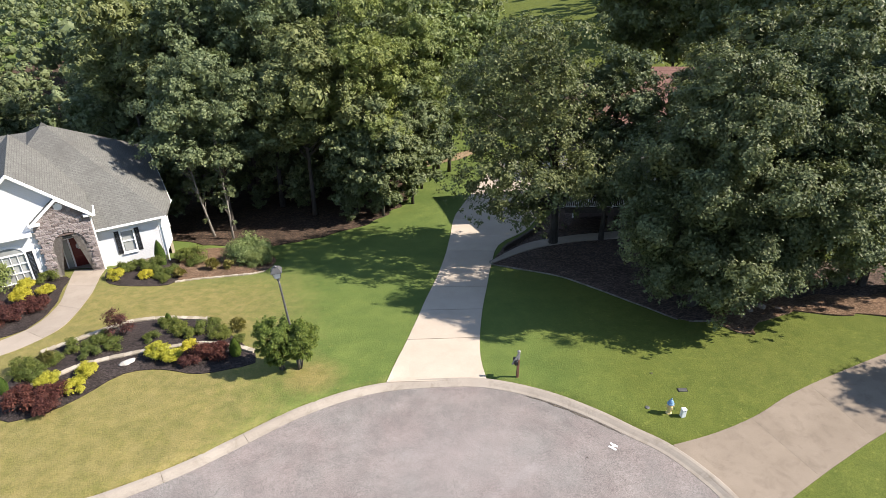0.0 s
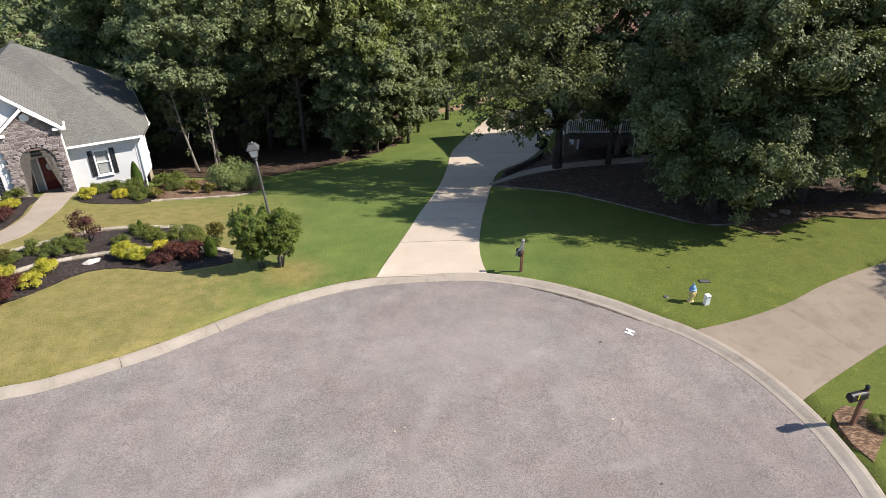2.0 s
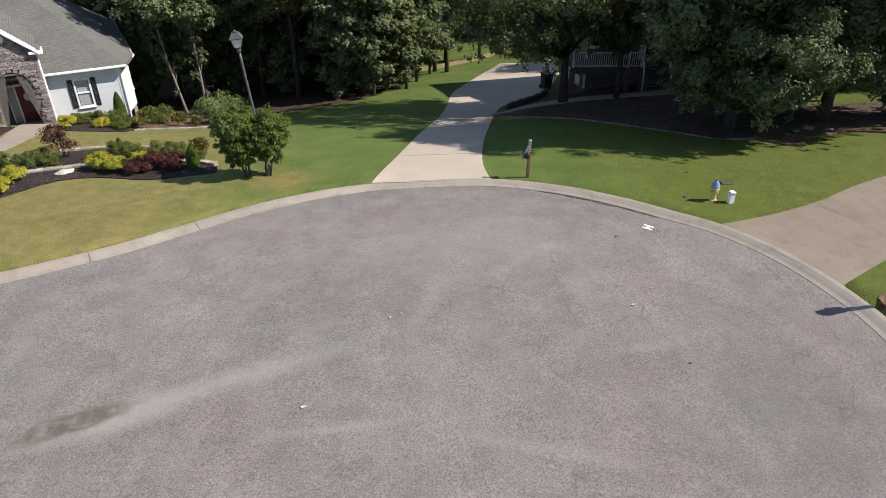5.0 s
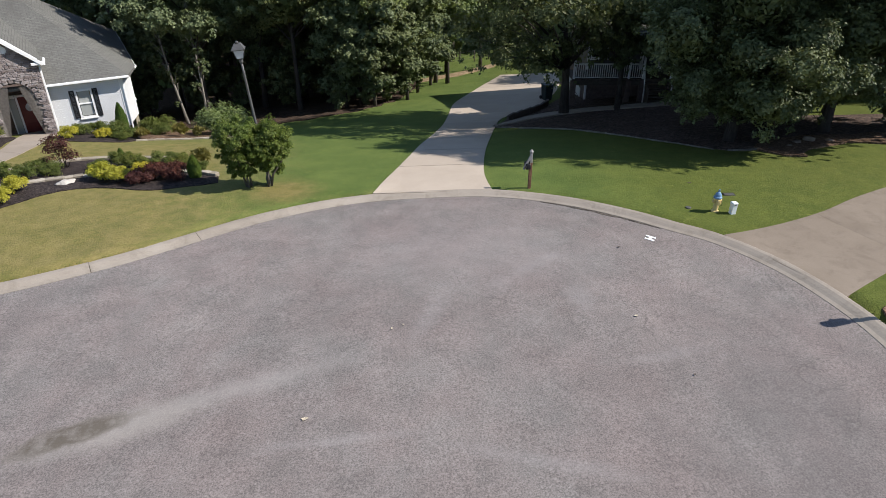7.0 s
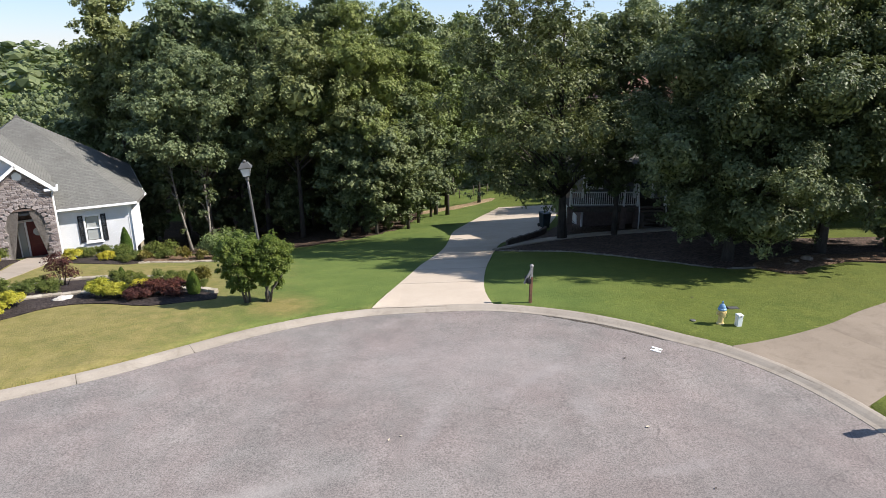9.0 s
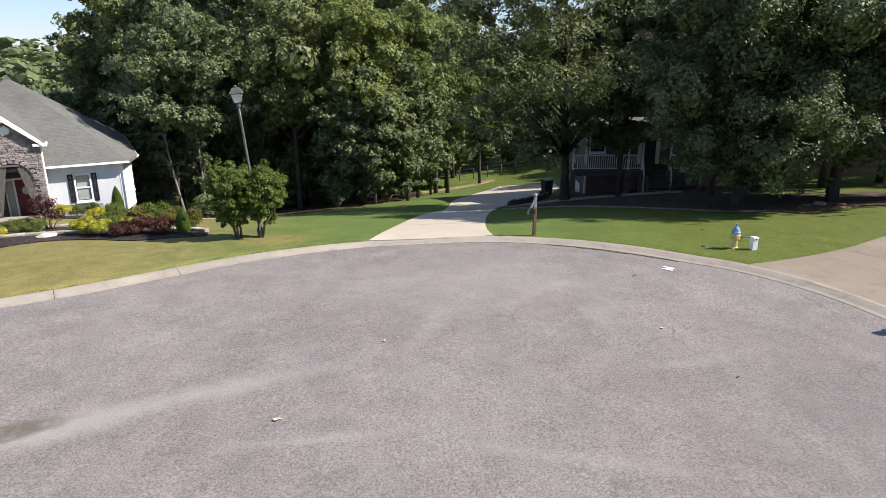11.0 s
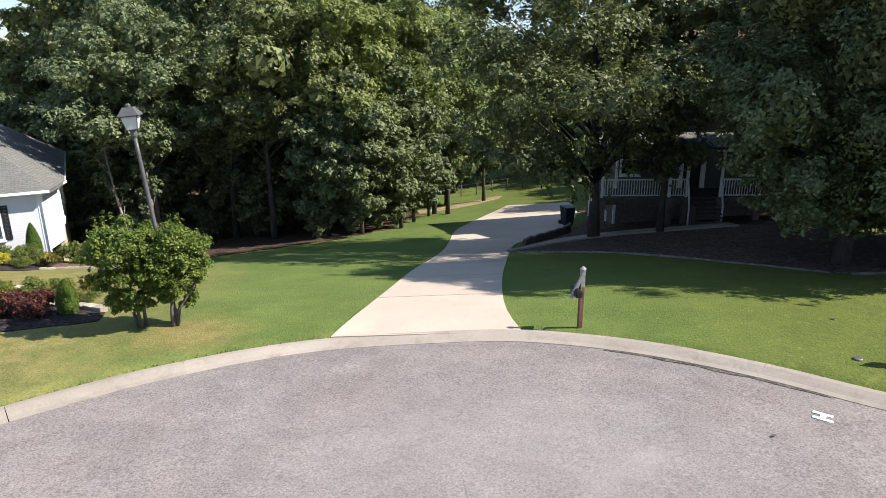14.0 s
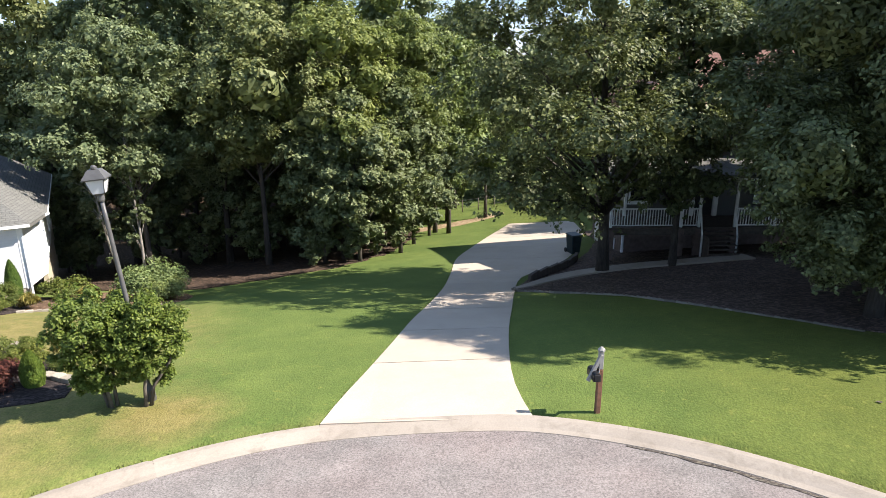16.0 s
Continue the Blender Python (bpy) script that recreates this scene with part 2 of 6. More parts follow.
def roof_material(name, a, b, streak):
    m = Mat(name, 0.95, spec=0.2)
    br = m.node("ShaderNodeTexBrick", Scale=1.0)
    br.inputs["Brick Width"].default_value, br.inputs["Row Height"].default_value = 0.30, 0.14
    br.inputs["Mortar Size"].default_value = 0.008
    br.inputs["Color1"].default_value, br.inputs["Color2"].default_value = rgb(a), rgb(b)
    br.inputs["Mortar"].default_value = rgb(tuple(v * 0.6 for v in a))
    uv = m.t.nodes.new("ShaderNodeUVMap")
    m.link(uv.outputs[0], br.inputs["Vector"])
    col = m.mix(0.5, br.outputs["Color"], m.ramp(m.noise(7.0, 5, 0.7), [(0.3, (0.32, 0.32, 0.32)), (0.7, (0.66, 0.66, 0.66))]), "OVERLAY")
    col = m.mix(m.maths("MULTIPLY", m.ramp(m.noise(0.35, 4), [(0.48, 0.0), (0.7, 1.0)]), 0.6), col, streak)
    m.colour(col)
    m.bump(br.outputs["Fac"], 0.01, 0.6)
    return m.m


def siding_material(name, c, pitch=0.18):
    m = Mat(name, 0.55, spec=0.3)
    w = m.node("ShaderNodeTexWave", Scale=1 / pitch / 2 / math.pi * 2 * math.pi / 2)
    w.bands_direction, w.wave_profile = "Z", "SAW"
    m.link(m.coords(), w.inputs["Vector"])
    d = tuple(v * 0.9 for v in c)
    col = m.ramp(m.noise(0.8, 5, 0.6), [(0.35, d), (0.65, c)])
    m.colour(m.mix(m.ramp(w.outputs["Fac"], [(0.0, 0.35), (0.10, 0.0)]), col, tuple(v * 0.55 for v in c)))
    m.bump(w.outputs["Fac"], 0.02, 0.5)
    return m.m


def glass_material(name, tint=(0.03, 0.04, 0.05)):
    m = Mat(name, 0.08, spec=0.6)
    m.colour(m.ramp(m.noise(0.7, 2), [(0.3, tint), (0.7, tuple(v * 1.6 for v in tint))]))
    return m.m


def stone_material(name, a, b, c):
    m = Mat(name, 0.9, spec=0.25)
    info = m.t.nodes.new("ShaderNodeObjectInfo")
    col = m.ramp(info.outputs["Random"], [(0.0, a), (0.5, b), (1.0, c)])
    n = m.noise(9.0, 5, 0.7)
    m.colour(m.mix(0.6, col, m.ramp(n, [(0.3, (0.33, 0.33, 0.33)), (0.7, (0.66, 0.66, 0.66))]), "OVERLAY"))
    m.bump(n, 0.03, 0.8)
    return m.m


ASPHALT = asphalt_material()
KERB = concrete_material("kerb_concrete", (0.238, 0.204, 0.166), (0.308, 0.270, 0.223), (0.14, 0.115, 0.085), 0.6)
DRIVE = concrete_material("drive_concrete", (0.370, 0.310, 0.246), (0.425, 0.360, 0.290), (0.30, 0.25, 0.195), 0.25)
DRIVE_OLD = concrete_material("old_drive_concrete", (0.170, 0.137, 0.104), (0.222, 0.182, 0.141), (0.113, 0.089, 0.067), 0.6)
WALK = concrete_material("walk_concrete", (0.26, 0.218, 0.176), (0.32, 0.273, 0.224), (0.19, 0.15, 0.112), 0.4)
EDGE = stone_material("grey_paver", (0.13, 0.115, 0.095), (0.18, 0.16, 0.135), (0.23, 0.205, 0.175))
BLOCK = stone_material("pale_block", (0.25, 0.215, 0.165), (0.32, 0.28, 0.22), (0.39, 0.345, 0.28))
LAWN = lawn_material()
MULCH = litter_material("dark_mulch", (0.020, 0.016, 0.015), (0.038, 0.030, 0.028), (0.075, 0.058, 0.052), 16, 0.04)
STRAW = litter_material("pine_straw", (0.085, 0.052, 0.032), (0.145, 0.092, 0.058), (0.24, 0.16, 0.105), 12, 0.05)
LITTER = litter_material("leaf_litter", (0.033, 0.024, 0.017), (0.058, 0.040, 0.028), (0.13, 0.085, 0.06), 8, 0.06)
EARTH = litter_material("bare_earth", (0.20, 0.145, 0.085), (0.26, 0.19, 0.115), (0.32, 0.245, 0.16), 6, 0.03)
BARK = bark_material("bark", (0.038, 0.032, 0.027), (0.088, 0.076, 0.065))
BARK_STEM = bark_material("stem_bark", (0.085, 0.072, 0.058), (0.165, 0.145, 0.12))
BARK_PALE = bark_material("pale_bark", (0.15, 0.135, 0.115), (0.27, 0.25, 0.22))
OAK = leaf_material("oak_leaf", (0.050, 0.064, 0.028), (0.096, 0.117, 0.052), (0.180, 0.205, 0.096), 0.25, 0.48)
WOOD_LEAF = leaf_material("forest_leaf", (0.078, 0.100, 0.050), (0.138, 0.168, 0.078), (0.215, 0.245, 0.122), 0.28, 0.48)
LIGHT_LEAF = leaf_material("light_leaf", (0.096, 0.126, 0.046), (0.158, 0.198, 0.070), (0.230, 0.265, 0.104), 0.30, 0.48)
BUSH_LEAF = leaf_material("glossy_bush_leaf", (0.058, 0.090, 0.020), (0.105, 0.150, 0.032), (0.185, 0.225, 0.056), 0.35, 0.45)
GRASS_BLADE = leaf_material("grass_blade", (0.085, 0.105, 0.026), (0.12, 0.135, 0.036), (0.19, 0.17, 0.065), 0.3, 0.6)
SHRUB_LEAF = leaf_material("shrub_leaf", (0.070, 0.092, 0.022), (0.112, 0.138, 0.033), (0.185, 0.20, 0.056))
GOLD_LEAF = leaf_material("gold_leaf", (0.23, 0.225, 0.022), (0.37, 0.345, 0.036), (0.52, 0.475, 0.08), 0.3)
RED_LEAF = leaf_material("maroon_leaf", (0.035, 0.013, 0.012), (0.075, 0.026, 0.022), (0.150, 0.060, 0.045), 0.3)
CONE_LEAF = leaf_material("conifer_leaf", (0.045, 0.080, 0.018), (0.075, 0.120, 0.024), (0.115, 0.160, 0.035), 0.25)
GRASSY = leaf_material("ornamental_grass", (0.15, 0.15, 0.04), (0.24, 0.22, 0.07), (0.36, 0.32, 0.13), 0.3)
SIDING = siding_material("white_siding", (0.70, 0.71, 0.72))
TRIM = plain("white_trim", (0.78, 0.78, 0.77), 0.45, vary=0.05)
ROOF = roof_material("grey_shingles", (0.120, 0.119, 0.108), (0.145, 0.142, 0.130), (0.088, 0.084, 0.077))
ROOF_RED = roof_material("red_shingles", (0.165, 0.09, 0.073), (0.215, 0.122, 0.10), (0.12, 0.07, 0.057))
STONE = stone_material("ledge_stone", (0.17, 0.14, 0.132), (0.245, 0.21, 0.20), (0.34, 0.30, 0.285))
MORTAR = plain("mortar", (0.20, 0.18, 0.16), 0.95, vary=0.2, scale=9, bump=0.01)
BLACK = plain("black_metal", (0.022, 0.022, 0.024), 0.45, 0.3, 0.25)
POST_METAL = plain("weathered_lamp_metal", (0.10, 0.098, 0.095), 0.5, 0.3, 0.2)
SHUTTER = plain("black_shutter_paint", (0.022, 0.023, 0.026), 0.5, vary=0.2)
GLASS = glass_material("window_glass", (0.26, 0.27, 0.26))
DARK_GLASS = glass_material("dark_window_glass", (0.012, 0.014, 0.016))
FROST = plain("frosted_lamp_glass", (0.55, 0.56, 0.56), 0.3, vary=0.06)
DOOR = plain("maroon_door_paint", (0.13, 0.022, 0.020), 0.4, vary=0.15)
TIMBER = plain("weathered_timber", (0.085, 0.068, 0.055), 0.85, vary=0.3, scale=6, bump=0.01)
GREYWOOD = plain("greyed_timber", (0.25, 0.24, 0.225), 0.8, vary=0.2, scale=9)
POST_WOOD = plain("reddish_post_wood", (0.17, 0.085, 0.052), 0.85, vary=0.3, scale=9, bump=0.01)
BRICK = plain("house_brick", (0.13, 0.095, 0.08), 0.9, vary=0.25, scale=5, bump=0.01)
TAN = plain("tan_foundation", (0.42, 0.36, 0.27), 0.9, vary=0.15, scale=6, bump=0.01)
GREY_SIDING = siding_material("grey_siding", (0.095, 0.095, 0.092))
RAIL_WHITE = plain("rail_paint", (0.62, 0.62, 0.60), 0.55, vary=0.1)
HYD_YELLOW = plain("hydrant_cream_paint", (0.62, 0.47, 0.20), 0.5, vary=0.15, scale=14)
HYD_BLUE = plain("hydrant_blue_paint", (0.15, 0.26, 0.39), 0.45, vary=0.15, scale=14)
BOX_WHITE = plain("pale_cabinet_plastic", (0.66, 0.69, 0.68), 0.5, vary=0.06)
PAINT_WHITE = plain("road_paint", (0.78, 0.78, 0.76), 0.7, vary=0.12, scale=12)
BIN = plain("dark_bin_plastic", (0.018, 0.030, 0.034), 0.5, vary=0.2)
ROCK = stone_material("pale_boulder", (0.36, 0.33, 0.29), (0.42, 0.39, 0.35), (0.47, 0.44, 0.39))
BROWN_ROCK = stone_material("brown_rock", (0.14, 0.105, 0.075), (0.20, 0.155, 0.115), (0.26, 0.205, 0.155))
FENCE = plain("fence_cedar", (0.24, 0.12, 0.07), 0.9, vary=0.25, scale=3, bump=0.01)


# ---------------------------------------------------------------- building helpers
def mesh_from(name, verts, faces, mat, smooth=False):
    me = bpy.data.meshes.new(name)
    me.from_pydata([tuple(map(float, v)) for v in verts], [], [tuple(map(int, f)) for f in faces])
    me.materials.append(mat)
    if smooth:
        me.polygons.foreach_set("use_smooth", [True] * len(me.polygons))
    me.update()
    return me


def mesh_bm(name, bm, mat, smooth=False):
    me = bpy.data.meshes.new(name)
    bmesh.ops.recalc_face_normals(bm, faces=bm.faces)
    bm.to_mesh(me)
    bm.free()
    me.materials.append(mat)
    if smooth:
        me.polygons.foreach_set("use_smooth", [True] * len(me.polygons))
    return me


def part(name, data, mat, parent, label="", at=None, smooth=False):
    """Links a bmesh or mesh as one mesh object under a thing or a part."""
    me = data if isinstance(data, bpy.types.Mesh) else mesh_bm(name, data, mat, smooth)
    ob = new(name, me)
    ob.parent = parent
    if at is not None:
        ob.matrix_basis = at
    return tagged(ob, label)


def thing(name, at, label, category, group="", kind=""):
    ob = new(name)
    ob.empty_display_size = 0.2
    ob.matrix_basis = at
    return tagged(ob, label, category, group, kind)


def box(bm, lo, hi, bevel=0.0, m=None):
    """A box between two corners, bevelled, added to bm."""
    lo, hi = Vector(lo), Vector(hi)
    r = bmesh.ops.create_cube(bm, size=1.0)
    vs = r["verts"]
    for v in vs:
        v.co = Vector(((lo[i] + hi[i]) / 2 + v.co[i] * (hi[i] - lo[i]) for i in range(3)))
    if bevel:
        es = list({e for v in vs for e in v.link_edges})
        out = bmesh.ops.bevel(bm, geom=es, offset=bevel, segments=1, affect="EDGES")
        vs = list({v for f in out["faces"] for v in f.verts} | {v for v in vs if v.is_valid})
    if m is not None:
        bmesh.ops.transform(bm, matrix=m, verts=vs)
    return bm


def boxes(*args, bevel=0.0):
    bm = bmesh.new()
    for lo, hi in args:
        box(bm, lo, hi, bevel)
    return bm


def lathe(profile, n=20, bm=None, m=None):
    """A turned body from (radius, height) pairs."""
    bm = bm or bmesh.new()
    rings = []
    for r, z in profile:
        rings.append([bm.verts.new((r * math.cos(2 * math.pi * i / n), r * math.sin(2 * math.pi * i / n), z)) for i in range(n)])
    for a, b in zip(rings, rings[1:]):
        for i in range(n):
            bm.faces.new((a[i], a[(i + 1) % n], b[(i + 1) % n], b[i]))
    bm.faces.new(rings[0][::-1])
    bm.faces.new(rings[-1])
    if m is not None:
        bmesh.ops.transform(bm, matrix=m, verts=[v for r in rings for v in r])
    return bm


def tube_arrays(points, radii, n=7):
    """Vertices and quads of a tapering tube along points."""
    pts = [Vector(p) for p in points]
    vs, fs = [], []
    for i, p in enumerate(pts):
        d = (pts[min(i + 1, len(pts) - 1)] - pts[max(i - 1, 0)]).normalized()
        a = d.cross(Vector((0.3, 0.9, 0.1))).normalized()
        b = d.cross(a)
        for k in range(n):
            w = 2 * math.pi * k / n
            vs.append(p + (a * math.cos(w) + b * math.sin(w)) * radii[i])
    for i in range(len(pts) - 1):
        for k in range(n):
            fs.append((i * n + k, i * n + (k + 1) % n, (i + 1) * n + (k + 1) % n, (i + 1) * n + k))
    fs.append(tuple(range(n))[::-1])
    fs.append(tuple((len(pts) - 1) * n + k for k in range(n)))
    return vs, fs


def tubes_mesh(name, runs, mat, n=7):
    vs, fs = [], []
    for pts, rad in runs:
        v, f = tube_arrays(pts, rad, n)
        fs += [tuple(i + len(vs) for i in q) for q in f]
        vs += v
    return mesh_from(name, vs, fs, mat, True)


def spline(points, step=0.3, closed=False):
    """A smooth line through points, as evenly spaced as step asks."""
    P = [np.array(p, float) for p in points]
    n = len(P)
    out = []
    for i in range(n if closed else n - 1):
        p0, p1 = P[(i - 1) % n if closed else max(i - 1, 0)], P[i]
        p2, p3 = P[(i + 1) % n], P[(i + 2) % n if closed else min(i + 2, n - 1)]
        k = max(1, int(np.linalg.norm(p2 - p1) / step))
        for j in range(k):
            t = j / k
            out.append(0.5 * (2 * p1 + (p2 - p0) * t + (2 * p0 - 5 * p1 + 4 * p2 - p3) * t * t + (3 * p1 - p0 - 3 * p2 + p3) * t ** 3))
    if not closed:
        out.append(P[-1])
    return np.array(out)


def inside(poly, x, y):
    """Which of the points lie inside a closed polygon."""
    x, y = np.asarray(x, float), np.asarray(y, float)
    res = np.zeros(x.shape, bool)
    px, py = poly[:, 0], poly[:, 1]
    j = len(poly) - 1
    for i in range(len(poly)):
        cond = (py[i] > y) != (py[j] > y)
        xs = (px[j] - px[i]) * (y - py[i]) / (py[j] - py[i] + 1e-12) + px[i]
        res ^= cond & (x < xs)
        j = i
    return res


def far_from(line, x, y):
    """Distance of points to a polyline."""
    best = np.full(np.shape(x), 1e9)
    for a, b in zip(line[:-1], line[1:]):
        d = b - a
        t = np.clip(((x - a[0]) * d[0] + (y - a[1]) * d[1]) / (d @ d + 1e-12), 0, 1)
        best = np.minimum(best, np.hypot(x - a[0] - t * d[0], y - a[1] - t * d[1]))
    return best


def soft(u, w=2.0):
    return w * np.log1p(np.exp(np.clip(u / w, -30, 30)))


def hump(x, y, cx, cy, s):
    return np.exp(-((x - cx) ** 2 + (y - cy) ** 2) / s)


def lie(x, y):
    """Height of the land: level round the street, falling away behind it."""
    x, y = np.asarray(x, float), np.asarray(y, float)
    r = np.minimum(soft(y - 21), 70)
    z = 0.46 + 0.0177 * np.clip(x, -40, 40) - 0.014 * np.minimum(soft(21 - y), 30) - 0.186 * r + 0.0019 * np.clip(x, -30, 30) * r
    z = z + 0.10 * np.minimum(soft(y - 62), 40)
    z = z + 0.55 * hump(x, y, -22, 33, 50) - 0.45 * hump(x, y, -14, 39, 32) - 0.30 * hump(x, y, 2, 37, 32) - 0.12 * hump(x, y, -3, 20, 30)
    return z


# the back of the kerb, from the road's far end round the turning head and back
KERB_BACK = spline([(-60, -13.5), (-30, 4.6), (-18, 11.9), (-13.5, 14.45), (-11.95, 14.98), (-9.62, 16.27), (-8.0, 17.5), (-6.05, 19.1), (-4.12, 20.24), (-2.4, 20.82), (-0.3, 21.01), (1.85, 20.90),
                    (4.15, 20.04), (6.03, 18.85), (7.33, 17.78), (8.4, 16.9), (9.55, 15.3), (10.25, 13.6), (10.6, 12.0), (10.65, 10.0), (10.0, 6.8), (8.0, 3.2), (4.6, 0.4), (0, -1.6), (-8, -4.6), (-20, -11.5), (-60, -36)], 0.3)
STREET = np.vstack([KERB_BACK, [(-60, -36)]])


def inward(line, d):
    t = np.gradient(line, axis=0)
    t /= np.linalg.norm(t, axis=1)[:, None] + 1e-9
    return line + np.c_[t[:, 1], -t[:, 0]] * d


# axes of the two drives where they meet the kerb
MOUTHS = np.array([(9.3 + 0.3 * i, 15.25 + 0.155 * i) for i in range(18)] + [(-0.25 + 0.045 * i, 20.9 + 0.35 * i) for i in range(18)])


def turf(x, y):
    """Height of the turf, a little proud of the kerb."""
    return lie(x, y) + 0.075 * np.exp(-far_from(KERB_BACK[::3], x, y) / 3.5) * np.clip((far_from(MOUTHS, x, y) - 1.75) / 0.45, 0.0, 1.0)


def on_land(pts, dz=0.0, f=lie):
    p = np.asarray(pts, float)
    return np.c_[p, f(p[:, 0], p[:, 1]) + dz]


def patch(outline, dz, mat, name, spacing=0.8, skirt=0.15, f=lie, ragged=0.0, mound=0.0):
    """A sheet laid on the land inside an outline, with a skirt down its rim."""
    o = np.array(outline, float)
    if ragged:
        o = o + np.array([[noise.noise((p[0] * 0.9, p[1] * 0.9, 3)), noise.noise((p[0] * 0.9, p[1] * 0.9, 9))] for p in o]) * ragged
    lo, hi = o.min(0), o.max(0)
    gx, gy = np.meshgrid(np.arange(lo[0] + spacing / 2, hi[0], spacing), np.arange(lo[1] + spacing / 2, hi[1], spacing))
    gx, gy = gx.ravel(), gy.ravel()
    ring = np.vstack([o, o[:1]])
    keep = inside(o, gx, gy) & (far_from(ring, gx, gy) > spacing * 0.35)
    pts = np.vstack([o, np.c_[gx[keep], gy[keep]]])
    from_cdt = mathutils.geometry.delaunay_2d_cdt([Vector(p) for p in pts], [], [list(range(len(o)))], 1, 1e-4)
    vs, es, fs = from_cdt[0], from_cdt[1], from_cdt[2]
    v = np.array([tuple(p) for p in vs])
    h = f(v[:, 0], v[:, 1]) + dz
    if mound:
        h = h + mound * (1 - np.exp(-far_from(ring, v[:, 0], v[:, 1]) / 0.35))
    verts = np.c_[v, h]
    count = {}
    for q in fs:
        for a, b in zip(q, q[1:] + q[:1]):
            count[(min(a, b), max(a, b))] = count.get((min(a, b), max(a, b)), 0) + 1
    faces = [list(q) for q in fs]
    low = {}
    verts = verts.tolist()
    for q in fs:
        for a, b in zip(q, q[1:] + q[:1]):
            if count[(min(a, b), max(a, b))] == 1:
                for k in (a, b):
                    if k not in low:
                        low[k] = len(verts)
                        verts.append([verts[k][0], verts[k][1], verts[k][2] - skirt])
                faces.append([b, a, low[a], low[b]])
    return mesh_from(name, verts, faces, mat)


# ---------------------------------------------------------------- ground
def axis(lo, hi, step, far, grow=1.35):
    mid = list(np.arange(lo, hi + step / 2, step))
    out, s = [], step
    while hi + sum(out) < far:
        s *= grow
        out.append(s)
    up = hi + np.cumsum(out)
    dn = lo - np.cumsum(out)
    return np.array(list(dn[::-1]) + mid + list(up))


def build_ground():
    X, Y = axis(-32, 30, 0.4, 1600), axis(-6, 62, 0.4, 1600)
    gx, gy = np.meshgrid(X, Y)
    z = turf(gx, gy)
    within = inside(inward(STREET, 0.06), gx, gy)
    z = np.where(within, lie(gx, gy) - 0.35, z)
    rough = 0.018 * np.sin(gx * 2.1 + 1.3 * np.sin(gy * 1.1)) * np.sin(gy * 1.7 + np.sin(gx * 0.9))
    z = z + np.where(within, 0, rough)
    nx, ny = len(X), len(Y)
    idx = np.arange(nx * ny).reshape(ny, nx)
    f = np.stack([idx[:-1, :-1], idx[:-1, 1:], idx[1:, 1:], idx[1:, :-1]], -1).reshape(-1, 4)
    me = bpy.data.meshes.new("ground")
    me.from_pydata(np.c_[gx.ravel(), gy.ravel(), z.ravel()].tolist(), [], f.tolist())
    me.materials.append(LAWN)
    me.polygons.foreach_set("use_smooth", [True] * len(me.polygons))
    # parched turf on the left front yard and in a strip along the kerb
    d = 0.9 / (1 + np.exp(np.clip((gx + 7.4 + 0.12 * (gy - 24)) / 1.3, -30, 30))) / (1 + np.exp(np.clip((gy - 33) / 1.5, -30, 30)))
    d = np.maximum(d, 0.35 * np.exp(-far_from(KERB_BACK[::3], gx, gy) / 0.5))
    d = np.maximum(d, 1.1 * hump(gx, gy, -5.7, 21.3, 1.6))
    d = np.maximum(d, 0.45 * hump(gx, gy, 14, 21.5, 16)) - 0.12 * hump(gx, gy, 7, 21.5, 30)
    at = me.attributes.new("dry", "FLOAT", "POINT")
    at.data.foreach_set("value", d.ravel().astype(np.float32))
    return tagged(new("ground", me), "mown lawn, lush green and straw-coloured in patches, sloping away from the street", "lawn", kind="structure")


build_ground()

# turning head and road
street_edge = inward(KERB_BACK, 0.48)
road = new("road", patch(street_edge[::2], -0.045, ASPHALT, "road", 1.6, 0.2))
tagged(road, "worn grey-mauve asphalt turning head with fine cracks and silt stains", "road", kind="structure")


def build_kerb():
    """Rolled kerb in cast lengths with open joints between them."""
    k = tagged(new("kerb"), "rolled pale concrete kerb with joints round the asphalt", "kerb", kind="structure")
    line = KERB_BACK
    s = np.r_[0, np.cumsum(np.linalg.norm(np.diff(line, axis=0), axis=1))]
    # cross-section: metres in from the back, height over the asphalt
    section = [(0.0, -0.25), (0.0, 0.055), (0.03, 0.065), (0.14, 0.06), (0.26, 0.025), (0.37, -0.015), (0.50, -0.035), (0.52, -0.25)]
    start = s[np.argmin(np.hypot(line[:, 0] + 2.3, line[:, 1] - 20.95))]
    cuts = np.arange(start - 3.05 * 14, start + 3.05 * 13, 3.05)
    cuts = np.r_[0.0, cuts[cuts > 1], s[-1]]
    for a, b in zip(cuts[:-1], cuts[1:]):
        n = max(3, int((b - a) / 0.35))
        t = np.linspace(a + 0.004, b - 0.004, n)
        mid = np.c_[np.interp(t, s, line[:, 0]), np.interp(t, s, line[:, 1])]
        tan = np.gradient(mid, axis=0)
        tan /= np.linalg.norm(tan, axis=1)[:, None]
        nrm = np.c_[tan[:, 1], -tan[:, 0]]
        rows = []
        for w, h in section:
            p = mid + nrm * w
            rows.append(np.c_[p, lie(p[:, 0], p[:, 1]) + h])
        V = np.concatenate(rows)
        m = len(section)
        F = [(i * n + j, i * n + j + 1, (i + 1) * n + j + 1, (i + 1) * n + j) for i in range(m - 1) for j in range(n - 1)]
        F += [tuple(i * n for i in range(m)), tuple(i * n + n - 1 for i in range(m))[::-1]]
        part("kerb_length", mesh_from("kerb_length", V, F, KERB), KERB, k)


build_kerb()


